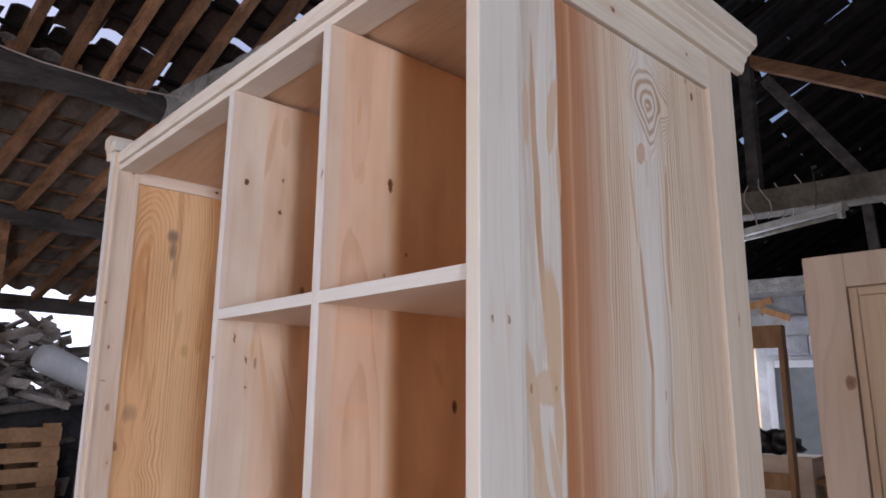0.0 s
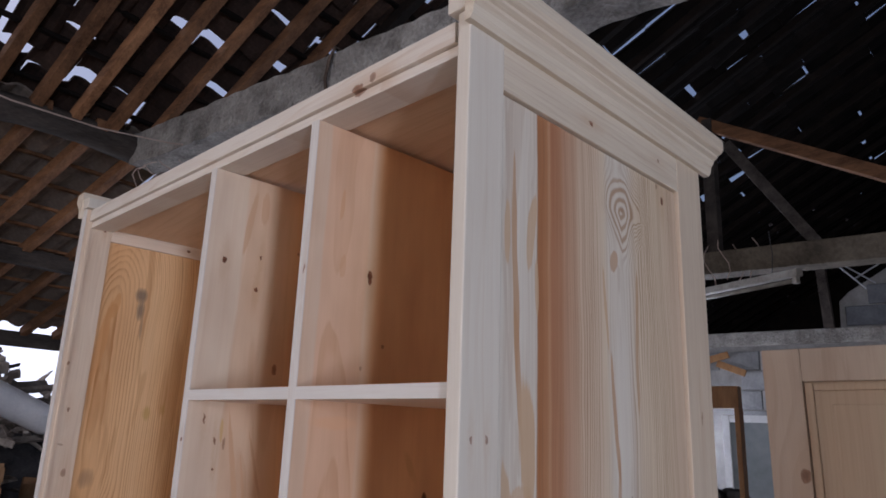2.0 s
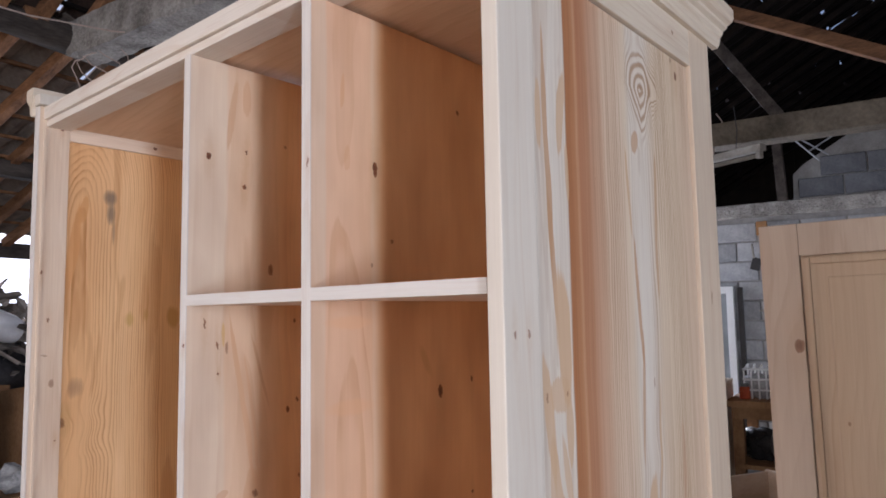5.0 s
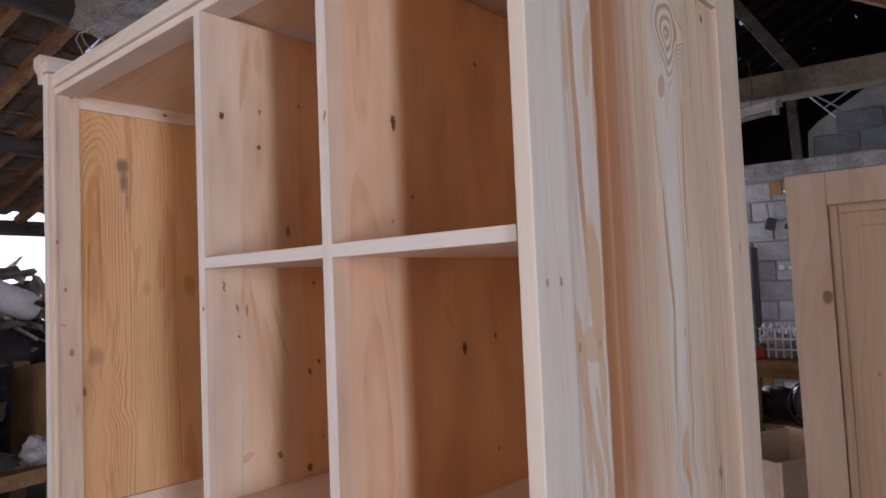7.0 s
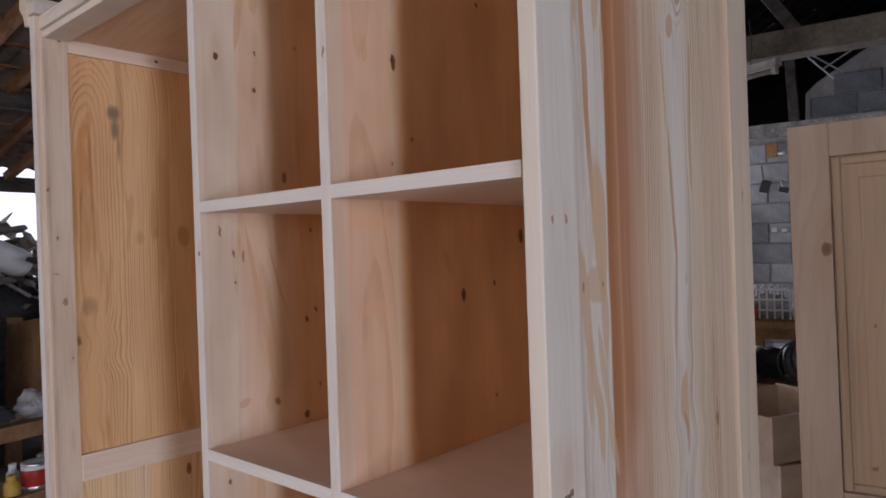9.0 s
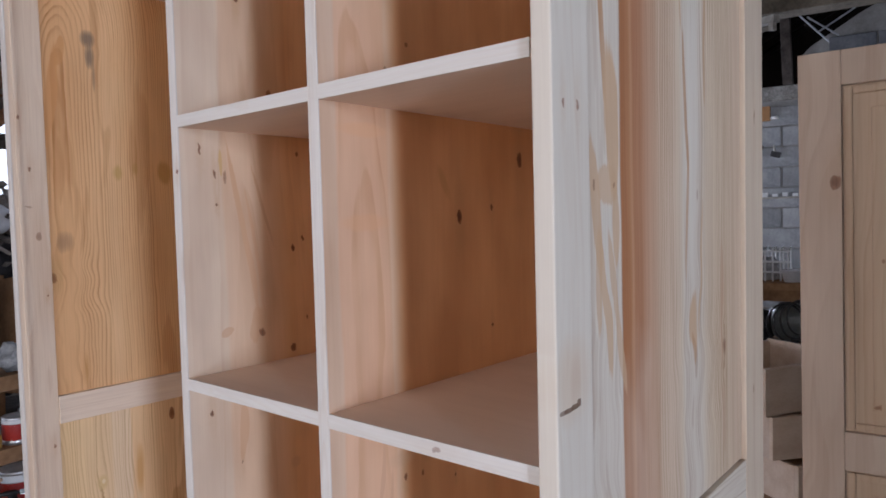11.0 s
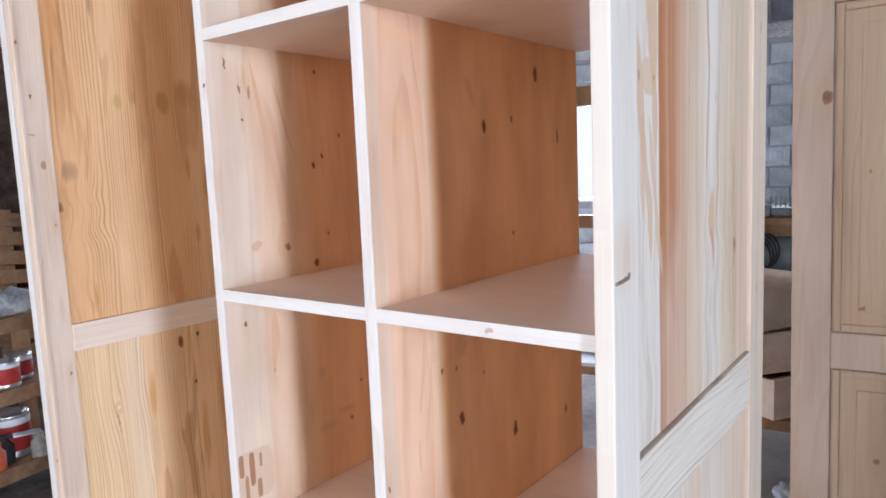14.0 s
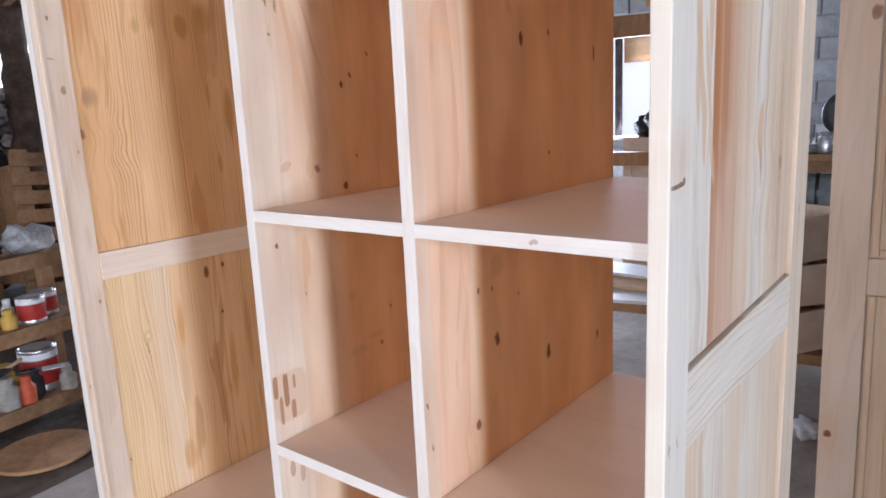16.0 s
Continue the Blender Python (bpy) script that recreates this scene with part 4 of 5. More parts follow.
def tile_pose(u, v, slip):
    s = -0.57 if v < 3.2 else -0.32
    odd = rnd.random() < slip
    m = B @ pose(u, v, roof_z(v) + 0.045, math.degrees(math.atan(s)), 0, 0)
    return m @ pose(rnd.uniform(-0.004, 0.004) + (rnd.uniform(-0.035, 0.035) if odd else 0), rnd.uniform(-0.01, 0.01) + (rnd.uniform(-0.04, 0.07) if odd else 0), 0,
                    rnd.uniform(-1, 1) + (rnd.uniform(-5, 4) if odd else 0), rnd.uniform(-2, 2) + (rnd.uniform(-7, 7) if odd else 0), rnd.uniform(-1.2, 1.2) + (rnd.uniform(-7, 7) if odd else 0))


far = bmesh.new()
gap = [rnd.choice((0, 0.008, 0.013, 0.018, 0.023)) * rnd.choice((-1, 1)) for i in range(71)]
for i in range(71):
    for j in range(18):
        u, v = -0.8 + 0.2 * i + gap[i], -1.15 + 0.25 * j
        if v > 3.1:
            continue
        near = -0.2 < u < 2.3 and 1.1 < v < 3.2
        m = tile_pose(u, v, 0.7 if near else 0.22)
        if near and rnd.random() < 0.015:
            continue
        if near:
            t = new("tile", TILE)
            t.matrix_world, t.parent = m, roof
        else:
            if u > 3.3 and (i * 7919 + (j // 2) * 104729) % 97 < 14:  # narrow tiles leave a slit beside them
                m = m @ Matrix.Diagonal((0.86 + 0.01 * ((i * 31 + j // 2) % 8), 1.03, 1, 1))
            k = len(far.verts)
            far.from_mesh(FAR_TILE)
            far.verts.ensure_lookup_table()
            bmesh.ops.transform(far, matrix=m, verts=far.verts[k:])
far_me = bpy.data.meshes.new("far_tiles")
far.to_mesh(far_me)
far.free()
far_me.materials.append(shaded_clay)
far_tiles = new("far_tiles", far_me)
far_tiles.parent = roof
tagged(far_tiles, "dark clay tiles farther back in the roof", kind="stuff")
for i in range(21):
    for j in range(11):
        u, v = -0.8 + 0.2 * i, 3.30 + 0.25 * j
        t = new("tile", OLD_TILE)
        t.matrix_world, t.parent = tile_pose(u, v, 0.05), roof


def timber(name, p, q, w, h, material, label, category="rafter", group=""):
    bm = bmesh.new()
    beam(bm, bp(*p), bp(*q), w, h)
    return tagged(obj(name, bm, material), label, category, group, "structure")


for k in range(-4, 60):
    u = 0.26 + 0.22 * k if k < 10 else 2.46 + 0.5 * (k - 10)
    if u > 13:
        break
    sag = 0.01 * math.sin(k * 2.1)
    timber("trim_rafter", (u, -1.1, roof_z(-1.1) - 0.03 + sag), (u + 0.02 * math.sin(k), 3.3, roof_z(3.3) - 0.03 + sag), 0.055 + 0.008 * math.sin(k * 3.3), 0.065, rafter_wood if u < 2.0 else shaded_wood, "reddish brown sawn rafter under the tiles", group="rafters")
for k in range(-5, 8):
    u = 0.77 + 0.3 * k
    timber("trim_rafter", (u, 3.25, 3.10), (u - 0.03 * math.sin(k * 1.3), 6.05, 2.20), 0.06, 0.07, rafter_wood, "light brown rafter of the lower roof", group="lower rafters")
for k in range(12):
    v = 0.45 + 0.25 * k
    timber("trim_batten", (-0.8, v, roof_z(v) + 0.018), (2.2, v, roof_z(v) + 0.018), 0.035, 0.02, shaded_wood, "thin dark tile batten", "batten", "battens")
for k in range(10):
    v = 3.5 + 0.25 * k
    timber("trim_batten", (-0.8, v, roof_z(v) + 0.024), (3.4, v, roof_z(v) + 0.024), 0.035, 0.02, rafter_wood, "thin brown tile batten", "batten", "battens")
timber("trim_purlin", (-5, 4.72, 2.575), (13, 4.72, 2.575), 0.10, 0.11, dark_wood, "dark squared purlin under the lower roof", "purlin")
timber("trim_fascia", (-5, 6.05, 2.14), (13, 6.05, 2.14), 0.05, 0.13, dark_wood, "dark brown eaves board", "fascia")
timber("trim_post", (0.97, 4.70, 0), (0.97, 4.70, 2.53), 0.07, 0.07, rafter_wood, "slim brown post under the purlin", "post")
timber("trim_post", (5.0, 5.9, 0), (5.0, 5.9, 2.1), 0.12, 0.12, dark_wood, "dark post at the open side", "post")
timber("trim_post", (-4.0, 5.9, 0), (-4.0, 5.9, 2.1), 0.12, 0.12, dark_wood, "dark post at the open side", "post")
bm = bmesh.new()
ring = []
for i in range(23):
    z = 0.1 * i
    r = 0.12 + 0.02 * math.sin(i * 0.9) + 0.012 * math.sin(i * 2.3)
    ring.append([bm.verts.new(bp(2.39 + 0.03 * math.sin(i * 0.5) + r * (1 + 0.25 * noise.noise(Vector((a * 0.8, z * 3, 2)))) * math.cos(a * math.pi / 8), 5.41 + r * math.sin(a * math.pi / 8), z)) for a in range(16)])
for lo, hi in zip(ring, ring[1:]):
    for a in range(16):
        bm.faces.new((lo[a], lo[(a + 1) % 16], hi[(a + 1) % 16], hi[a]))
bm.faces.new(ring[0]), bm.faces.new(ring[-1])
tagged(obj("trim_post", bm, bark, True), "dark trunk with rough bark standing as a post", "post", kind="structure")
# the truss on the tie beam
timber("trim_king_post", (4.6, 0.93, 2.86), (4.6, 0.93, 3.95), 0.08, 0.09, dark_wood, "dark upright of the roof truss", "truss")
timber("trim_strut", (4.6, 0.80, 3.72), (4.6, 0.25, 2.86), 0.06, 0.08, dark_wood, "dark slanting strut of the roof truss", "truss")
timber("trim_chord", (4.6, 1.0, 3.95), (4.6, -2.6, 1.92), 0.07, 0.09, rafter_wood, "brown sawn chord of the roof truss", "truss")
timber("trim_post", (6.95, 0.53, 2.60), (6.95, 0.56, 3.3), 0.08, 0.09, dark_wood, "grey post on the ring beam", "post")

# laths near the gable hole; the bluish light on them is in the colour
for p, q in (((6.9, 0.18, 2.95), (6.85, 0.44, 3.24)), ((6.88, 0.27, 3.05), (6.9, -0.03, 3.23)), ((6.92, 0.10, 3.0), (6.86, 0.36, 3.2))):
    timber("trim_lath", p, q, 0.022, 0.014, lit_lath_wood, "pale split lath hanging loose under the tiles", "lath", "loose laths")

# unseen screen with shaped edges, added to cast shade on the door
bm = bmesh.new()
outline = [(0.465, 0.0), (0.47, 0.7), (0.485, 0.95), (0.525, 1.2), (0.58, 1.42), (0.70, 1.75), (0.74, 2.3), (2.6, 2.3), (2.6, 0.0)]
faces = [[bm.verts.new((x, y, z)) for x, z in outline] for y in (-0.76, -0.70)]
for i in range(len(outline)):
    k = (i + 1) % len(outline)
    bm.faces.new((faces[0][i], faces[0][k], faces[1][k], faces[1][i]))
bm.faces.new(faces[0]), bm.faces.new(faces[1])
outline = [(-0.699, 0.0), (-0.225, 0.0), (-0.225, 0.94), (-0.285, 1.04), (-0.295, 1.36), (-0.40, 1.66), (-0.699, 1.95)]
faces = [[bm.verts.new((x, y, z)) for y, z in outline] for x in (0.62, 0.66)]
for i in range(len(outline)):
    k = (i + 1) % len(outline)
    bm.faces.new((faces[0][i], faces[0][k], faces[1][k], faces[1][i]))
bm.faces.new(faces[0]), bm.faces.new(faces[1])
structure("wall_partition", bm, dark_wood, "unseen dark screen added to shade the cupboard door")

# blocks of the back wall
BLOCK = boxm((0, 0, 0), (0.03, 0.385, 0.185), 0.008)
BLOCK_ME = bpy.data.meshes.new("block")
BLOCK.to_mesh(BLOCK_ME)
BLOCK.free()
BLOCK_ME.materials.append(block)
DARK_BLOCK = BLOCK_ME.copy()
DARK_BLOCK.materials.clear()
DARK_BLOCK.materials.append(shaded_block)
rnd = random.Random(3)
for wall, v0, v1, z0, rows in ((back, -1.4, 2.8, 0.02, 12), (upper, -2.4, 0.05, 2.62, 4)):
    for j in range(rows):
        v = v0 - (0.2 if j % 2 else 0)
        while v < v1:
            if W_V[0] - 0.39 < v < W_V[1] and W_Z[0] - 0.19 < z0 + 0.2 * j < W_Z[1]:
                v += 0.4
                continue
            if wall == upper and z0 + 0.2 * j + 0.19 > 3.13 - 0.6 * (v + 0.385):
                v += 0.4
                continue
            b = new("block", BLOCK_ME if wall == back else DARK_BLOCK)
            b.matrix_world = B @ pose(6.975 + rnd.uniform(-0.004, 0.004), v, z0 + 0.2 * j, 0, 0, rnd.uniform(-0.4, 0.4))
            b.parent = wall
            v += 0.4

# ---- the wardrobe: an open carcass with no back ----
wardrobe = thing("wardrobe", "unfinished pine wardrobe carcass, open and without a back", "wardrobe")
SKEW = Matrix(((1, 0, 0, 0), (0.017, 1, 0, 0), (0, 0, 1, 0), (0, 0, 0, 1)))  # the near side stands a touch out of square


def near_side(name, lo, hi, bevel, material, label=""):
    bm = boxm(lo, hi, bevel)
    bmesh.ops.transform(bm, matrix=SKEW, verts=bm.verts)
    return part(name, bm, material, wardrobe, label)


# near side: frame and panels
near_side("stile", (-0.012, 0.0, 0.0), (0.057, 0.0215, 2.035), 0.0022, stile_pine, "whitish planed stile with two nail marks")
near_side("stile", (0.562, 0.0, 0.0), (0.657, 0.0215, 2.035), 0.0022, rear_stile_pine)
near_side("rail", (0.057, 0.0006, 1.948), (0.562, 0.021, 2.034), 0.0015, cornice_pine)
near_side("rail", (0.057, 0.0006, 0.925), (0.562, 0.021, 1.016), 0.0015, rail_pine)
near_side("rail", (0.057, 0.0006, 0.06), (0.562, 0.021, 0.16), 0.0015, rail_pine)
near_side("panel", (0.059, 0.007, 1.018), (0.560, 0.016, 1.946), 0.001, side_upper_pine, "glued pine panel with a red stripe and an eye-shaped knot")
near_side("panel", (0.059, 0.007, 0.162), (0.560, 0.016, 0.923), 0.001, side_lower_pine)
# far side
part("stile", boxm((-0.012, 1.331, 0.0), (0.056, 1.353, 2.035), 0.002), left_stile_pine, wardrobe, "pale stile with brown knots")
part("stile", boxm((0.56, 1.331, 0.0), (0.645, 1.353, 2.035), 0.002), left_stile_pine, wardrobe)
part("bead", boxm((-0.004, 1.3265, 0.385), (0.003, 1.3308, 1.985), 0.0012), left_stile_pine, wardrobe)
part("lipping", boxm((-0.0150, 1.3306, 0.0), (-0.0121, 1.3545, 2.034), 0.0008), edge_pine, wardrobe)
part("rail", boxm((0.056, 1.3315, 1.962), (0.56, 1.352, 2.034), 0.0015), left_rail_pine, wardrobe)
part("rail", boxm((0.056, 1.3275, 0.964), (0.56, 1.352, 1.026), 0.0015), left_rail_pine, wardrobe, "plain pale middle rail")
part("rail", boxm((0.056, 1.3315, 0.06), (0.56, 1.352, 0.16), 0.0015), left_rail_pine, wardrobe)
part("panel", boxm((0.0565, 1.3365, 1.0265), (0.5595, 1.346, 1.9615), 0.0006), left_upper_pine, wardrobe, "golden pine panel with strong grain and grey stains")
part("panel", boxm((0.0565, 1.3365, 0.1605), (0.5595, 1.346, 0.9635), 0.0006), left_lower_pine, wardrobe, "yellow pine panel with dark knots")
# dividers: boards with light and shade in the colour, and a pale planed front edge
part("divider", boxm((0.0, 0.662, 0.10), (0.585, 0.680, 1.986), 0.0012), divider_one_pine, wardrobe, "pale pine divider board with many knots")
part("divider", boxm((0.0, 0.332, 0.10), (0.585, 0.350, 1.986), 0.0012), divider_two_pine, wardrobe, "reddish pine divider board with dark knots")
for y in (0.662, 0.332):
    part("lipping", boxm((-0.0022, y - 0.0006, 0.10), (-0.0001, y + 0.0186, 1.986), 0.0006), edge_pine, wardrobe)
# shelves
for z in (1.551, 1.149, 0.754):
    for y0, y1 in ((0.3505, 0.6615), (0.029, 0.3315)):
        if y0 < 0.03 and z < 1.5:
            y0 = 0.0225
        bm = boxm((0.0, y0, z), (0.585, y1, z + 0.0175), 0.001)
        for vert in bm.verts:
            if y0 < 0.03 and vert.co.y < 0.1:
                vert.co.y += 0.017 * vert.co.x
        shelf = part("shelf", bm, shelf_pine, wardrobe, "pale pine shelf board")
        part("lipping", boxm((-0.0022, y0, z - 0.0003), (-0.0001, y1, z + 0.0178), 0.0006), shelf_edge_pine, shelf)
for y0, y1 in ((0.029, 0.3315), (0.3505, 0.6615), (0.6805, 1.3305)):
    part("bottom_board", boxm((0.0, y0, 0.362), (0.585, y1, 0.38), 0.001), shelf_pine, wardrobe)
part("plinth", boxm((0.01, 0.022, 0.02), (0.03, 1.331, 0.10), 0.002), front_rail_pine, wardrobe)
# head: a stepped front rail, the top board and the cornices on both sides
part("front_rail", boxm((-0.004, 0.0335, 2.003), (0.022, 1.3300, 2.033), 0.0012), front_rail_pine, wardrobe, "pale front rail with a brown knot")
part("front_rail", boxm((0.003, 0.0295, 1.9865), (0.058, 1.3305, 2.002), 0.0015), front_rail_pine, wardrobe)
part("top_board", boxm((0.0585, 0.0295, 1.993), (0.60, 1.3305, 2.011), 0.0), top_pine, wardrobe, "pine top board seen from below")
part("back_rail", boxm((0.600, 0.03, 1.93), (0.618, 1.3305, 2.02), 0.001), rail_pine, wardrobe)
part("back_rail", boxm((0.600, 0.03, 0.30), (0.618, 1.3305, 0.375), 0.001), rail_pine, wardrobe)


def cornice(x0, x1, y, sign):
    """A moulded strip along x: cove, step and rounded nose."""
    prof = [(0.0, 2.012), (0.010, 2.012), (0.014, 2.018), (0.016, 2.030), (0.021, 2.036), (0.0215, 2.041), (0.029, 2.045), (0.030, 2.049),
            (0.038, 2.053), (0.042, 2.060), (0.042, 2.076), (0.039, 2.081), (0.0, 2.082)]
    bm = bmesh.new()
    ends = [[bm.verts.new((x, y + sign * d, z)) for d, z in prof] for x in (x0, x1)]
    k = len(prof)
    for i in range(k):
        bm.faces.new((ends[0][i], ends[0][(i + 1) % k], ends[1][(i + 1) % k], ends[1][i]))
    bm.faces.new(ends[0]), bm.faces.new(ends[1])
    return bm


bm = cornice(-0.022, 0.685, 0.0015, -1)
bmesh.ops.transform(bm, matrix=SKEW, verts=bm.verts)
part("cornice", bm, cornice_pine, wardrobe, "moulded pine cornice along the side")
part("cornice", cornice(-0.022, 0.685, 1.3515, 1), cornice_pine, wardrobe)
part("top_block", boxm((-0.018, -0.0, 2.036), (0.05, 0.035, 2.062), 0.002), stile_pine, wardrobe)
part("top_block", boxm((-0.018, 1.318, 2.036), (0.05, 1.353, 2.062), 0.002), stile_pine, wardrobe)

# ---- the panelled door behind it ----
door = thing("cupboard_door", "panelled pine cupboard door standing upright on the floor", "door", pose(0.955, 0.012, 0, -0.58, 0.0, 5))


def dpart(name, lo, hi, bevel, label=""):
    return part(name, boxm(lo, hi, bevel), door_panel_pine if name in ("panel", "field", "moulding") else door_pine, door, label)


dpart("stile", (0, -0.074, 0.0), (0.024, 0.0, 1.703), 0.002, "pale stile with a large brown knot")
dpart("stile", (0, -0.50, 0.0), (0.024, -0.426, 1.703), 0.002)
for z0, z1 in ((1.636, 1.703), (0.892, 0.968), (0.0, 0.11)):
    dpart("rail", (0.0006, -0.426, z0), (0.0235, -0.074, z1), 0.002)
for z0, z1 in ((0.968, 1.636), (0.11, 0.892)):
    dpart("panel", (0.012, -0.425, z0), (0.020, -0.075, z1), 0.0)
    dpart("field", (0.0065, -0.385, z0 + 0.045), (0.0122, -0.122, z1 - 0.045), 0.004)
    for y0, y1 in ((-0.092, -0.0775), (-0.4225, -0.408)):
        dpart("moulding", (0.003, y0, z0 + 0.0035), (0.0125, y1, z1 - 0.0035), 0.003)
    for z in (z0 + 0.0035, z1 - 0.018):
        dpart("moulding", (0.0034, -0.4075, z), (0.0125, -0.0925, z + 0.0145), 0.003)


# ---- things at the back ----
def place(u, v, z, rz=0.0):
    return B @ pose(u, v, z, 0, 0, rz)


# door frame stock standing by the bench
frame_ = thing("door_frame", "orange-brown wooden door frame standing upright behind the wardrobe", "door frame", place(3.78, 0.62, 0))
part("jamb", boxm((0, 0.022, 0), (0.09, 0.052, 1.70), 0.004), orange_wood, frame_)
part("jamb", boxm((0, 0.95, 0), (0.09, 1.025, 1.83), 0.004), orange_wood, frame_)
part("head", boxm((0.003, 0.024, 1.701), (0.087, 0.95, 1.83), 0.004), orange_wood, frame_)
part("cross_rail", boxm((0.003, 0.053, 0.90), (0.087, 0.95, 0.985), 0.004), orange_wood, frame_)

panel_ = thing("cabinet", "pale new pine cabinet behind the orange door frame", "cabinet", place(4.30, 0.66, 0))
for v in (0.0, 0.56):
    part("stile", boxm((-0.016, v, 0.0), (-0.001, v + 0.06, 1.052), 0.002), new_board, panel_)
for z0, z1 in ((0.95, 1.05), (0.02, 0.12)):
    part("rail", boxm((-0.015, 0.06, z0), (-0.001, 0.56, z1), 0.002), new_board, panel_)
part("panel", boxm((-0.008, 0.0605, 0.1205), (-0.002, 0.5595, 0.9495)), new_board, panel_)
part("top", boxm((0.0, 0.0, 1.02), (0.34, 0.62, 1.042), 0.002), new_board, panel_)
for v in (0.0, 0.60):
    part("side", boxm((0.0, v, 0.0), (0.34, v + 0.02, 1.019), 0.002), new_board, panel_)
HEAP = ((4.42, 0.86, 0.09, 0.10, 0.085), (4.40, 1.02, 0.08, 0.11, 0.10), (4.50, 1.16, 0.08, 0.09, 0.09))
win = thing("glazed_door", "white-framed door with dull frosted glass leaning on the block wall", "door", place(6.86, 1.30, 0))
for lo, hi in (((0, 0.20, 0), (0.05, 0.27, 1.76)), ((0, -0.27, 0), (0.05, -0.20, 1.76)), ((0, -0.20, 1.69), (0.05, 0.20, 1.76)), ((0, -0.20, 0.0), (0.05, 0.20, 0.2))):
    part("frame_bar", boxm(lo, hi, 0.004), white_paint, win)
part("pane", boxm((0.02, -0.20, 0.2), (0.03, 0.20, 1.69)), frosted, win, "dull grey frosted pane")
bar = obj("iron_bar", boxm((0, 0, 0), (0.04, 0.05, 1.75), 0.004), black_iron)
bar.matrix_world = place(6.90, 0.95, 0)
tagged(bar, "black iron bar standing against the block wall", "bar")

# broken boards and rubble under the ring beam
for v, z, tilt, w in ((1.64, 2.30, -14, 0.34), (1.48, 2.20, 22, 0.30)):
    bd = obj("broken_board", boxm((0, -w / 2, 0), (0.02, w / 2, 0.07), 0.004), orange_wood)
    bd.matrix_world = place(6.93, v, z) @ pose(0, 0, 0, tilt, 0, 0)
    tagged(bd, "broken reddish board wedged under the ring beam", "board", "broken boards")

# odds and ends hung on the block wall
hook = thing("wall_bracket", "brown wooden bracket with a white peg on the block wall", "bracket", place(6.955, 0.74, 2.34))
part("board", boxm((-0.03, -0.05, -0.07), (0.018, 0.05, 0.07), 0.004), orange_wood, hook)
bm = bmesh.new()
cyl(bm, (-0.01, -0.05, -0.045), (-0.03, -0.12, -0.045), 0.012, 0.018, 12)
part("peg", bm, white_paint, hook, smooth=True)
for v, z, h, nm, lb in ((0.83, 1.92, 0.27, "trowel", "dark trowel hanging from a nail on the block wall"), (0.65, 1.91, 0.12, "trowel", "small rusty trowel hung on the block wall")):
    tr = thing("trowel", lb, "trowel", place(6.945, v, z))
    bm = bmesh.new()
    cyl(bm, (0, 0, h * 0.45), (0, 0.01, h), 0.012, 0.010, 10)
    part("handle", bm, dirty_white, tr, smooth=True)
    part("blade", boxm((-0.004, -0.045, 0.0), (0.004, 0.045, h * 0.47), 0.003, Matrix.Rotation(0.3, 4, "X")), black_iron, tr)
ledge = thing("wall_ledge", "narrow pale ledge with small white odds on the block wall", "ledge", place(6.88, 0.40, 1.50))
part("board", boxm((0.0, 0.0, 0.0), (0.092, 0.40, 0.02), 0.003), dirty_white, ledge)
for k in range(4):
    part("odd", boxm((0.02, 0.04 + 0.09 * k, 0.0205), (0.06, 0.09 + 0.09 * k, 0.05 + 0.012 * (k % 2)), 0.006), white_paint, ledge)

# workbench
bench = thing("workbench", "long rough wooden workbench with a lower shelf full of clutter", "workbench", place(4.35, -1.0, 0))
part("top", boxm((0, 0, 0.875), (0.65, 1.66, 0.92), 0.005), crate_wood, bench)
part("apron", boxm((0.02, 0.03, 0.80), (0.045, 1.63, 0.875), 0.003), crate_wood, bench)
part("shelf", boxm((0.03, 0.05, 0.47), (0.62, 1.61, 0.50), 0.004), crate_wood, bench)
part("shelf", boxm((0.03, 0.05, 0.40), (0.62, 1.61, 0.43), 0.004), grey_iron, bench)
for u in (0.03, 0.56):
    for v in (0.03, 1.56):
        part("leg", boxm((u, v, 0), (u + 0.07, v + 0.07, 0.875), 0.004), crate_wood, bench)

rnd = random.Random(11)
# wire rack with cloth on the bench
rack = thing("wire_rack", "white wire rack with bundled cloth on the workbench", "rack", place(4.55, 0.42, 0.92))
for i in range(7):
    v = -0.14 + 0.047 * i
    tube("wire", [(-0.05, v, 0), (-0.05, v, 0.20 + 0.02 * math.sin(i)), (0.12, v, 0.22), (0.12, v, 0)], 0.006, white_paint, rack)
for z in (0.06, 0.13, 0.2):
    tube("wire", [(-0.055, -0.15, z), (-0.055, 0.15, z)], 0.007, white_paint, rack)


def lump(size, seed, detail=3, rough=0.35):
    """A crumpled rounded body of that size, its foot at z = 0."""
    bm = bmesh.new()
    bmesh.ops.create_icosphere(bm, subdivisions=detail, radius=1.0)
    for v in bm.verts:
        k = 1 + rough * noise.noise(v.co * 1.7 + Vector((seed, 0, 0))) + rough * 0.5 * noise.noise(v.co * 4.3 + Vector((0, seed, 0)))
        v.co = Vector((v.co.x * size[0] * k, v.co.y * size[1] * k, max(v.co.z * size[2] * k, -size[2] * 0.9) + size[2] * 0.9))
    return bm


def lump_thing(name, label, category, size, seed, material, m, rough=0.35):
    ob = obj(name, lump(size, seed, 3, rough), material, True)
    ob.matrix_world = m
    return tagged(ob, label, category)


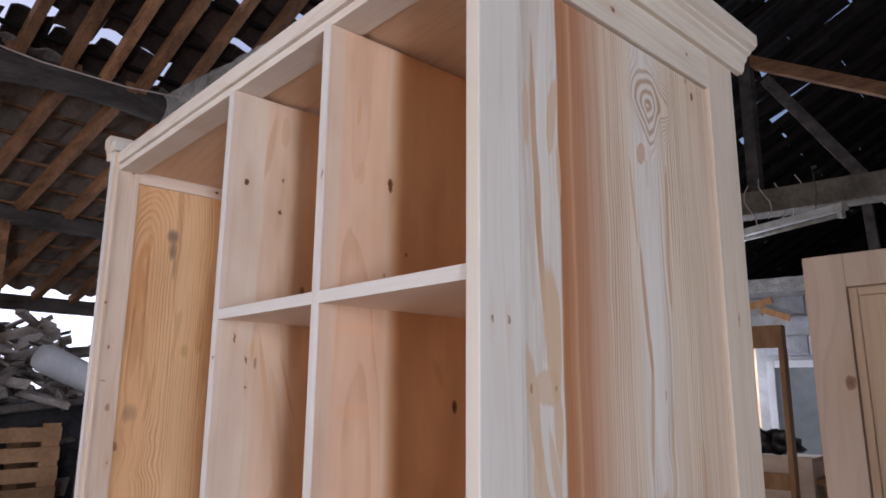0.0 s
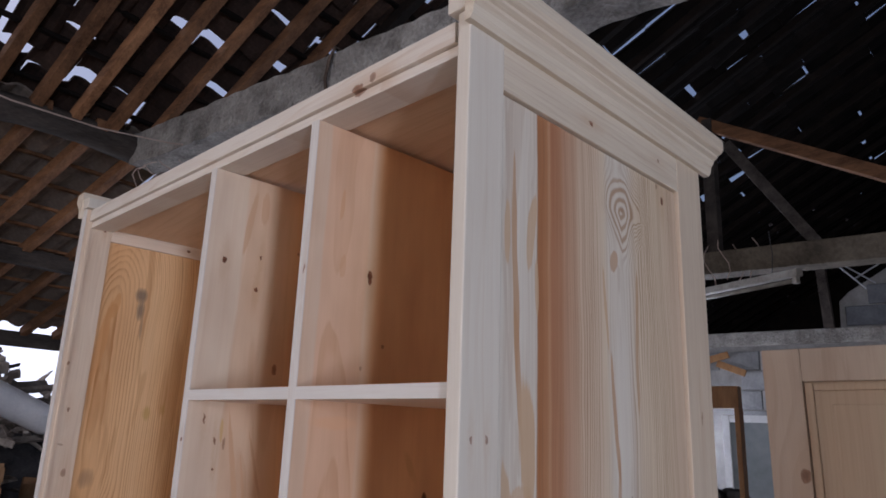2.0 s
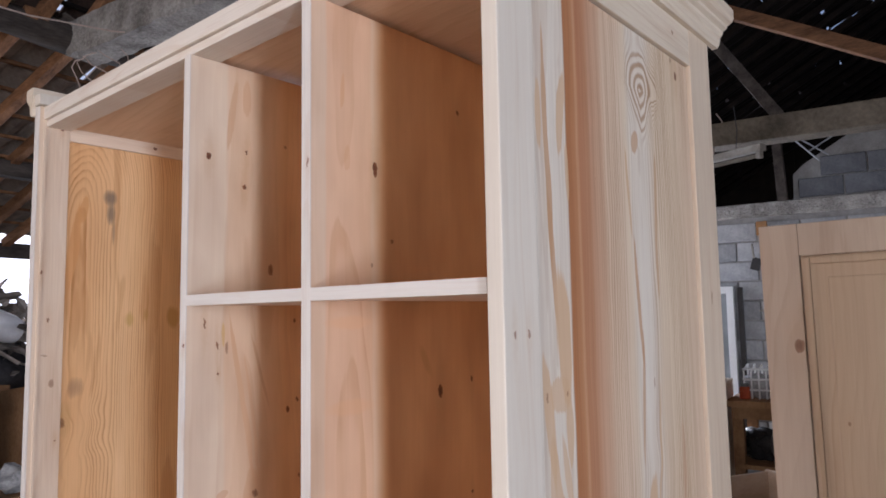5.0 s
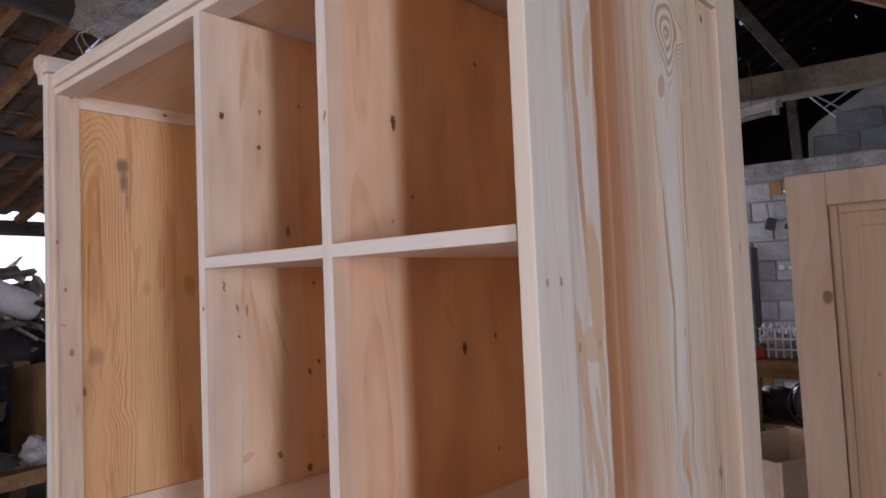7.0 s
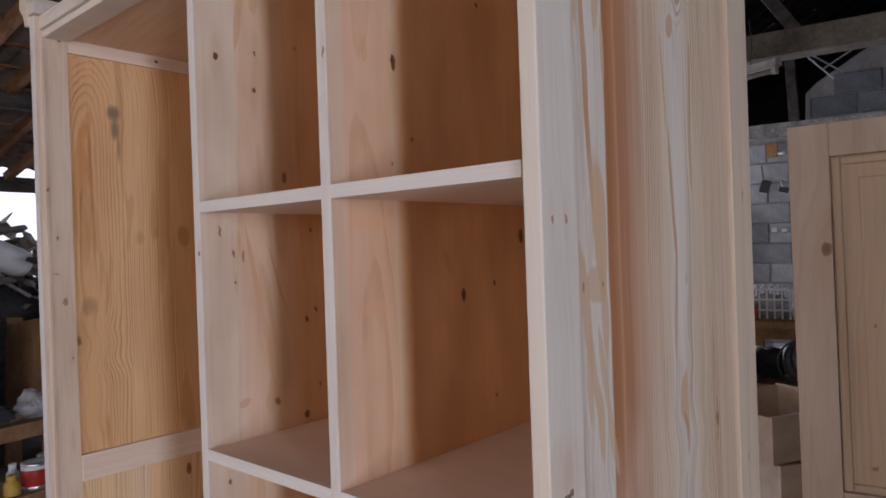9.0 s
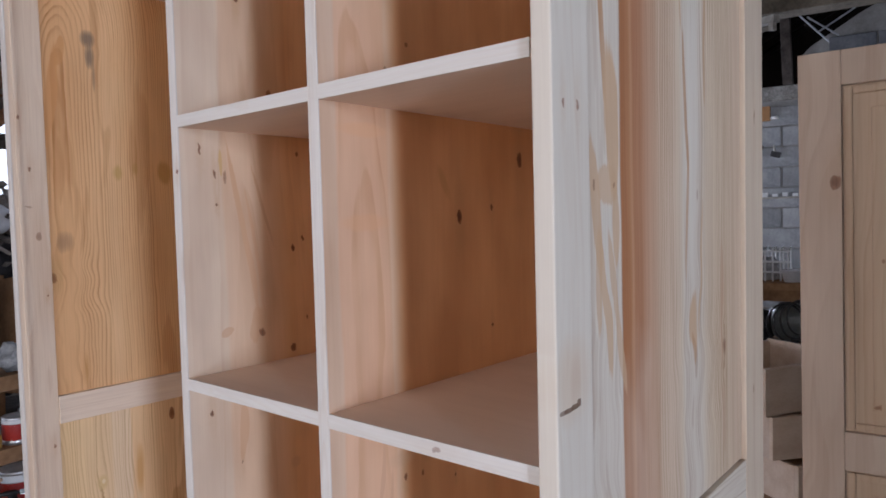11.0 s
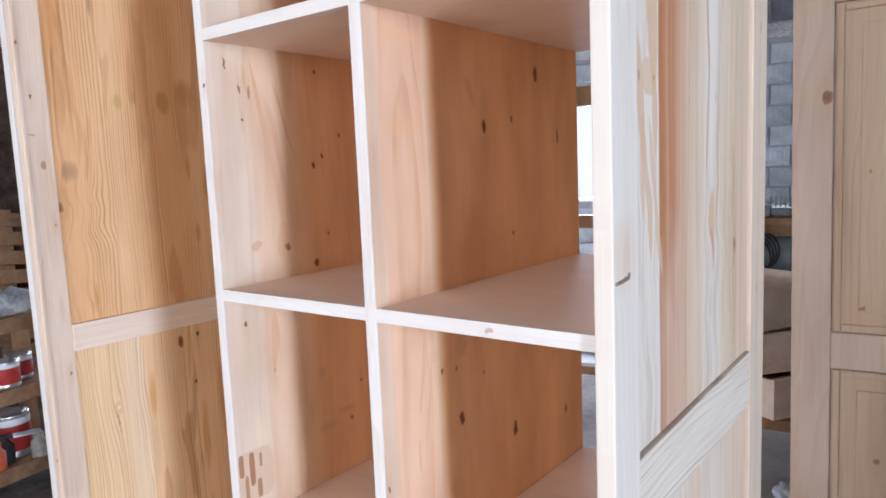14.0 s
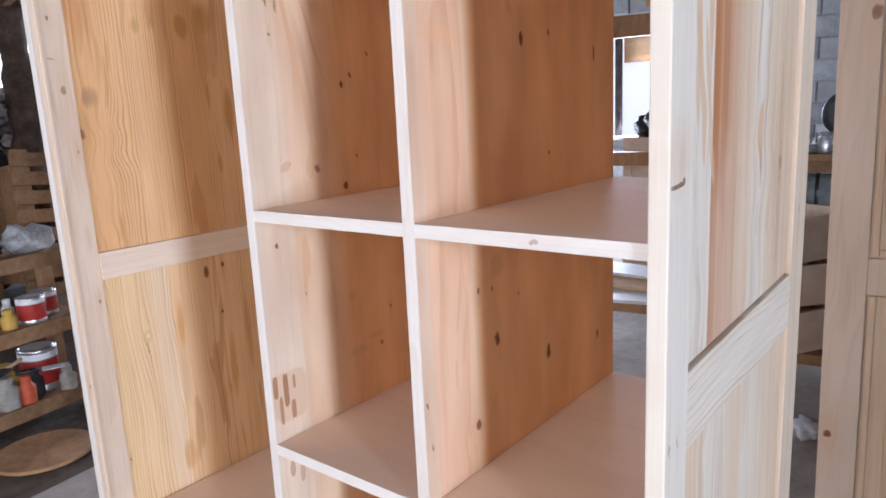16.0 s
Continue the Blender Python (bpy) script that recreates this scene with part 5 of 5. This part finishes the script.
for k, (u, v, a, b, c) in enumerate(HEAP):
    lump_thing("black_bag", "crumpled shiny black bag heaped on the new cabinet", "bag", (a, b, c), 40 + k, black_plastic, place(u, v, 1.043), 0.7)
lump_thing("cloth_bundle", "whitish bundled cloth lying in the wire rack", "cloth", (0.07, 0.12, 0.08), 3, sack, place(4.58, 0.46, 0.92), 0.6)
tub = thing("plastic_tub", "small bluish white plastic tub on the workbench", "tub", place(4.47, 0.25, 0.92))
bm = bmesh.new()
lathe(bm, [(0.05, 0.0), (0.055, 0.004), (0.068, 0.075), (0.072, 0.078), (0.070, 0.082), (0.063, 0.078), (0.052, 0.012)], 20)
part("bowl", bm, white_plastic, tub, smooth=True)
for i, (v, r, h, mt, nm, lb) in enumerate(((0.56, 0.035, 0.09, orange_plastic, "jar", "small amber jar on the workbench"), (0.02, 0.04, 0.12, tin, "tin", "small bare tin on the workbench"),
                                          (-0.34, 0.04, 0.10, white_plastic, "bottle", "white plastic bottle on the workbench"))):
    j = thing(nm, lb, nm, place(4.5, v, 0.92))
    bm = bmesh.new()
    lathe(bm, [(r * 0.96, 0.0), (r, 0.004), (r, h * 0.8), (r * 0.7, h * 0.9), (r * 0.7, h)], 16)
    part("body", bm, mt, j, smooth=True)
    bm = bmesh.new()
    lathe(bm, [(r * 0.74, h * 0.9), (r * 0.74, h + 0.012), (r * 0.6, h + 0.014)], 16)
    part("cap", bm, grey_iron, j)

# planing machine with a ribbed bed and a belt wheel
mach = thing("bench_machine", "dark iron bench machine with a ribbed bed and a belt wheel", "machine", place(4.52, 0.08, 0.92))
part("base", boxm((0, -0.26, 0.0), (0.32, 0.14, 0.05), 0.008), grey_iron, mach)
part("bed", boxm((0.02, -0.24, 0.05), (0.30, 0.12, 0.075), 0.004), tin, mach)
for i in range(12):
    part("rib", boxm((0.005, -0.225 + 0.03 * i, 0.06), (0.022, -0.213 + 0.03 * i, 0.13), 0.002), grey_iron, mach)
bm = bmesh.new()
lathe(bm, [(0.10, -0.02), (0.15, -0.02), (0.155, -0.01), (0.145, 0.0), (0.155, 0.01), (0.15, 0.02), (0.10, 0.02)], 28, pose(0.16, -0.18, 0.24, 0, 90, 0))
part("wheel", bm, black_iron, mach, smooth=True)
part("bracket", boxm((0.13, -0.2, 0.075), (0.19, -0.16, 0.25), 0.004), black_iron, mach)

# black cables hanging below the bench top
for k in range(4):
    tube("cable", [tuple(B @ Vector((4.36 + 0.02 * k, 0.20 + 0.03 * k + (0.075 + 0.012 * k) * math.cos(a * 0.35), 0.70 + (0.11 + 0.01 * k) * math.sin(a * 0.35) - 0.02 * k))) for a in range(19)], 0.007, black_iron, label="black cable looped below the workbench top", category="cable")

# clutter under the bench
drum = thing("air_tank", "olive grey steel tank lying under the workbench", "tank", place(4.62, 0.10, 0.50))
bm = bmesh.new()
lathe(bm, [(0.02, -0.30), (0.09, -0.285), (0.13, -0.24), (0.135, -0.20), (0.135, 0.20), (0.13, 0.24), (0.09, 0.285), (0.02, 0.30)], 24, pose(0, 0, 0.137, 90, 0, 0))
part("shell", bm, grey_iron, drum, smooth=True)
for s in (-0.15, 0.15):
    part("foot", boxm((-0.08, s - 0.02, 0.0), (0.08, s + 0.02, 0.03), 0.003), black_iron, drum)
bm = bmesh.new()
lathe(bm, [(0.139, -0.012), (0.142, 0), (0.139, 0.012)], 24, pose(0, -0.05, 0.137, 90, 0, 0))
part("strap", bm, black_iron, drum)
for i in range(7):
    lump_thing("rag", "dark crumpled rag on the bench's lower shelf", "rag", (0.10 + 0.03 * rnd.random(), 0.10, 0.07 + 0.05 * rnd.random()), 20 + i, dark_cloth if i % 3 else grey_iron, place(4.6 + 0.1 * rnd.random(), 0.58 - 0.06 * i if i < 3 else -0.25 - 0.14 * (i - 3), 0.50), 0.6)

# stack of drawers on a low stool
stool = thing("low_stool", "low rough wooden trestle under the stacked drawers", "trestle", place(1.90, -0.36, 0))
part("top", boxm((0, 0, 0.38), (0.62, 0.64, 0.42), 0.004), crate_wood, stool)
for u in (0.03, 0.53):
    for v in (0.03, 0.55):
        part("leg", boxm((u, v, 0), (u + 0.06, v + 0.06, 0.38), 0.004), crate_wood, stool)


def drawer_box(m, label, h=0.145, w=0.50, d=0.42):
    """An open drawer: four walls with thickness and a bottom."""
    dr = thing("drawer", label, "drawer", m, "stacked drawers")
    part("front", boxm((0, 0, 0), (0.018, w, h), 0.002), new_board, dr)
    part("back", boxm((d - 0.015, 0.015, 0), (d, w - 0.015, h - 0.01), 0.002), new_board, dr)
    part("side", boxm((0.018, 0, 0), (d, 0.015, h - 0.004), 0.002), new_board, dr)
    part("side", boxm((0.018, w - 0.015, 0), (d, w, h - 0.004), 0.002), new_board, dr)
    part("base", boxm((0.018, 0.015, 0.006), (d - 0.015, w - 0.015, 0.012)), fresh_wood, dr)
    return dr


drawer_box(place(2.27, -0.34, 0.42, 50), "new pine drawer at the foot of a stack")
drawer_box(place(2.25, -0.30, 0.566, 44), "new pine drawer lying askew in a stack")
drawer_box(place(2.31, -0.20, 0.712, 56), "open new pine drawer on top of a stack", h=0.16)

low = thing("low_table", "low table with pale boards and sheets lying on it", "table", place(2.35, 0.45, 0))
part("top", boxm((0, 0, 0.36), (0.6, 0.8, 0.40), 0.004), crate_wood, low)
for u in (0.03, 0.51):
    for v in (0.03, 0.71):
        part("leg", boxm((u, v, 0), (u + 0.06, v + 0.06, 0.36), 0.004), crate_wood, low)
for i in range(3):
    sh = obj("board", boxm((0, 0, 0), (0.22, 0.62, 0.016), 0.002), white_paint if i != 1 else fresh_wood)
    sh.matrix_world = place(2.37 + 0.14 * i, 0.52 + 0.03 * i, 0.402 + 0.0185 * i, 6 - 9 * i)
    tagged(sh, "pale thin board lying on the low table", "board", "boards on the table")
lump_thing("plastic_bag", "crumpled clear white plastic bag on the floor", "bag", (0.07, 0.05, 0.035), 8, white_plastic, place(2.16, -0.06, 0.0), 0.7)

# unlit tube lamp under the tie beam
lamp = thing("tube_lamp", "unlit fluorescent batten hanging under the concrete beam", "lamp", place(4.04, 0.29, 2.50, 62 - 90))
part("batten", boxm((-0.03, 0.0, 0.02), (0.03, 1.25, 0.065), 0.004), dirty_white, lamp)
bm = bmesh.new()
cyl(bm, (0, 0.04, -0.005), (0, 1.21, -0.005), 0.014, seg=14)
part("tube", bm, dirty_white, lamp, smooth=True)
for y in (0.015, 1.205):
    part("socket", boxm((-0.018, y, -0.025), (0.018, y + 0.03, 0.02), 0.003), dirty_white, lamp)
for y in (0.2, 1.0):
    tube("wire", [(0, y, 0.065), (0.02, y, 0.2), (0.0, y, 0.36)], 0.003, black_iron, lamp)

# cobwebbed strings and wires under the roof
tube("cord", [tuple(bp(0.0 + 0.4 * i, 2.6 + 0.05 * i, 2.72 + 0.02 * (i - 2) ** 2 + 0.06 * i)) for i in range(5)], 0.004, string, label="slack brown cord strung under the roof", category="cord")
for i in range(5):
    u, v = 1.28 + 0.03 * i, 3.2 - 0.05 * i
    tube("wire", [tuple(bp(u + 0.05 * math.sin(k * 1.3 + i), v + 0.05 * math.cos(k + 2 * i), 2.98 - 0.035 * k)) for k in range(7)], 0.003, string, label="old wire dangling from the end of the beam", category="wire")
for i in range(4):
    tube("wire", [tuple(bp(4.48 + 0.02 * i, 0.95 - 0.1 * i + 0.04 * math.sin(k + i), 2.9 - 0.06 * k + 0.04 * (i % 2))) for k in range(6)], 0.004, string, label="old wire dangling at the truss", category="wire")

# ---- the open side: rack of paint, crate and heap of scrap ----
rackp = thing("paint_rack", "rough wooden rack of three boards holding paint cans", "rack", place(-0.35, 2.86, 0, 2))
for z in (0.10, 0.44, 0.75):
    part("board", boxm((0, 0, z), (1.52, 0.30, z + 0.025), 0.003), crate_wood, rackp)
    part("edge", boxm((0, -0.022, z - 0.035), (1.52, -0.001, z + 0.03), 0.003), crate_wood, rackp)
for u in (0.0, 1.46):
    for v in (0.02, 0.24):
        part("upright", boxm((u, v, 0), (u + 0.06, v + 0.05, 0.80), 0.003), crate_wood, rackp)
part("brace", boxm((0.1, 0.255, 0.0), (0.16, 0.285, 0.78), 0.003), crate_wood, rackp)


def paint_can(m, r, h, label):
    can = thing("paint_can", label, "paint can", m, "paint cans on the rack")
    bm = bmesh.new()
    lathe(bm, [(r * 0.97, 0.0), (r, 0.004), (r, 0.012), (r * 0.985, 0.016), (r * 0.985, h - 0.016), (r, h - 0.012), (r, h - 0.003), (r * 0.93, h), (r * 0.9, h - 0.008)], 28)
    part("body", bm, tin, can, smooth=True)
    bm = bmesh.new()
    lathe(bm, [(r * 0.99, h * 0.16), (r * 0.992, h * 0.162), (r * 0.992, h * 0.74), (r * 0.99, h * 0.742)], 28)
    part("label_band", bm, red_label, can, "red label band", True)
    bm = bmesh.new()
    lathe(bm, [(r * 0.994, h * 0.76), (r * 0.995, h * 0.762), (r * 0.995, h * 0.9), (r * 0.994, h * 0.902)], 28)
    part("label_band", bm, white_paint, can, "white label band", True)
    bm = bmesh.new()
    lathe(bm, [(r * 0.80, h - 0.007), (r * 0.86, h - 0.004), (r * 0.86, h - 0.002), (r * 0.7, h - 0.001)], 28)
    part("lid", bm, tin, can, smooth=True)
    return can


paint_can(place(0.935, 2.97, 0.465), 0.058, 0.120, "small dented paint can with a red label on the rack")
paint_can(place(1.045, 3.06, 0.465, 40), 0.055, 0.115, "small paint can with a dark red label beside another")
paint_can(place(0.72, 3.02, 0.465, 80), 0.050, 0.105, "small paint can with spilt paint on its rim")
paint_can(place(0.60, 2.96, 0.465, 130), 0.045, 0.100, "small shut paint can with a red label on the rack")
paint_can(place(0.975, 3.06, 0.125, 20), 0.082, 0.20, "large paint can with a red label on the low board")
POTS = ((0.83, 2.96, 0.465, 0.034, 0.075, yellow_paint, "jar of yellow ochre paint on the middle rack board"), (0.875, 3.05, 0.465, 0.026, 0.10, white_plastic, "white plastic bottle between the paint cans"),
        (0.84, 2.93, 0.125, 0.036, 0.115, orange_plastic, "orange-red plastic bottle on the low rack board"), (0.765, 2.94, 0.125, 0.045, 0.13, dirty_white, "cloudy plastic jar on the low rack board"),
        (0.90, 2.99, 0.125, 0.045, 0.11, black_iron, "black stained tin on the low rack board"), (0.82, 3.06, 0.125, 0.055, 0.15, yellow_paint, "tin smeared with ochre paint on the low rack board"),
        (0.66, 3.0, 0.125, 0.06, 0.16, black_iron, "large black stained tin on the low rack board"), (0.55, 2.95, 0.125, 0.045, 0.13, white_plastic, "white plastic bottle on the low rack board"),
        (1.02, 2.92, 0.125, 0.035, 0.10, dirty_white, "grubby white pot on the low rack board"), (0.45, 2.98, 0.465, 0.04, 0.10, tin, "bare tin pot on the middle rack board"))
for u, v, z, r, h, mt, lb in POTS:
    j = thing("pot", lb, "pot", place(u, v, z))
    bm = bmesh.new()
    lathe(bm, [(r * 0.95, 0.0), (r, 0.005), (r, h * 0.68), (r * 0.62, h * 0.82), (r * 0.58, h)], 18)
    part("body", bm, mt, j, smooth=True)
    bm = bmesh.new()
    lathe(bm, [(r * 0.63, h * 0.9), (r * 0.63, h + 0.01), (r * 0.45, h + 0.012)], 18)
    part("cap", bm, mt, j)
spat = thing("spatula", "pale steel spatula with a dark handle across the pots", "spatula", place(0.90, 2.90, 0.262, -25))
part("blade", boxm((0.0, -0.03, 0.0), (0.11, 0.03, 0.003), 0.001), tin, spat)
bm = bmesh.new()
cyl(bm, (-0.10, 0, 0.006), (0.0, 0, 0.002), 0.010, 0.008, 10)
part("handle", bm, black_iron, spat, smooth=True)
brush = thing("paint_brush", "stained paint brush with a pale handle lying across the pots", "brush", place(0.80, 2.99, 0.285, 30))
bm = bmesh.new()
cyl(bm, (0, 0, 0.0), (0.16, 0, 0.012), 0.009, 0.006, 10)
part("handle", bm, fresh_wood, brush, smooth=True)
part("bristles", boxm((-0.09, -0.025, -0.008), (0.0, 0.025, 0.006), 0.003), dark_cloth, brush)
lump_thing("sack", "crumpled grey and white sack on the top board of the rack", "sack", (0.10, 0.08, 0.062), 5, sack, place(0.98, 2.99, 0.777), 0.6)
lump_thing("rag", "dark rag on the top board of the rack", "rag", (0.14, 0.09, 0.05), 9, dark_cloth, place(0.72, 2.98, 0.777), 0.5)
disc = obj("round_lid", lathe(bmesh.new(), [(0.18, 0.0), (0.19, 0.004), (0.19, 0.014), (0.186, 0.018), (0.17, 0.016)], 36), crate_wood)
disc.matrix_world = pose(0.35, 2.72, 0.001)
tagged(disc, "round dusty board lying on the floor by the rack", "lid")

# slatted crate
crate = thing("slatted_crate", "tall slatted crate of brown boards beside the scrap heap", "crate", place(0.15, 4.68, 0))
for u in (0.0, 1.22):
    part("stile", boxm((u, 0.0, 0.0), (u + 0.11, 0.03, 1.20), 0.003), crate_wood, crate)
for i in range(9):
    z = 0.06 + 0.128 * i
    part("slat", boxm((-0.02, -0.022, z), (1.33, -0.001, z + 0.092), 0.003), crate_wood, crate)
for u in (0.0, 1.22):
    part("stile", boxm((u, 0.60, 0.0), (u + 0.11, 0.63, 1.15), 0.003), crate_wood, crate)
part("board", boxm((0.0, 0.03, 0.3), (0.02, 0.60, 1.1), 0.003), crate_wood, crate)
part("board", boxm((1.31, 0.03, 0.3), (1.33, 0.60, 1.1), 0.003), crate_wood, crate)

copy_thing(crate, place(1.75, 4.55, 0, -3) @ pose(0, 0, 0, -7, 5, 0))

# heap of scrap wood: splinters, planks and offcuts
rnd = random.Random(21)
bm = bmesh.new()
for i in range(760):
    u, v = rnd.uniform(-0.6, 3.4), rnd.uniform(5.35, 7.4)
    top = 2.12 - 0.28 * abs(u - 1.1) - 0.25 * abs(v - 6.3) + 0.25 * noise.noise(Vector((u * 1.5, v * 1.5, 0)))
    z = max(0.03, top * (rnd.random() ** 0.25))
    L, w, h = rnd.uniform(0.12, 0.75) * (0.6 if i % 3 else 1), rnd.uniform(0.03, 0.13), rnd.uniform(0.012, 0.05)
    tmp = boxm((-L / 2, -w / 2, -h / 2), (L / 2, w / 2, h / 2))
    for vv in tmp.verts:
        vv.co += Vector((rnd.uniform(-1, 1) * L * 0.12, rnd.uniform(-1, 1) * w * 0.3, rnd.uniform(-1, 1) * h * 0.3))
    bmesh.ops.transform(tmp, matrix=place(u, v, z) @ pose(0, 0, 0, rnd.uniform(-50, 50), rnd.uniform(-35, 35), rnd.uniform(0, 360)), verts=tmp.verts)
    me = bpy.data.meshes.new("tmp")
    tmp.to_mesh(me)
    tmp.free()
    bm.from_mesh(me)
    bpy.data.meshes.remove(me)
tagged(obj("scrap_heap", bm, scrap_wood), "high heap of broken planks, bark and wood offcuts", "scrap wood", kind="stuff")
# dark filler body added inside the heap
under = obj("scrap_mound", lump((2.0, 1.0, 0.75), 2, 4, 0.3), dark_cloth, True)
under.matrix_world = place(1.4, 6.35, 0.0)
tagged(under, "dark rounded filler mound under the scrap wood", "mound", kind="stuff")
roll = thing("plastic_drum", "white plastic drum half buried in the scrap heap", "drum", place(1.80, 5.30, 1.55) @ pose(0, 0, 0, 0, 112, 8))
bm = bmesh.new()
lathe(bm, [(0.04, -0.34), (0.09, -0.33), (0.11, -0.28), (0.11, 0.20), (0.09, 0.27), (0.04, 0.30)], 26)
part("shell", bm, white_plastic, roll, smooth=True)
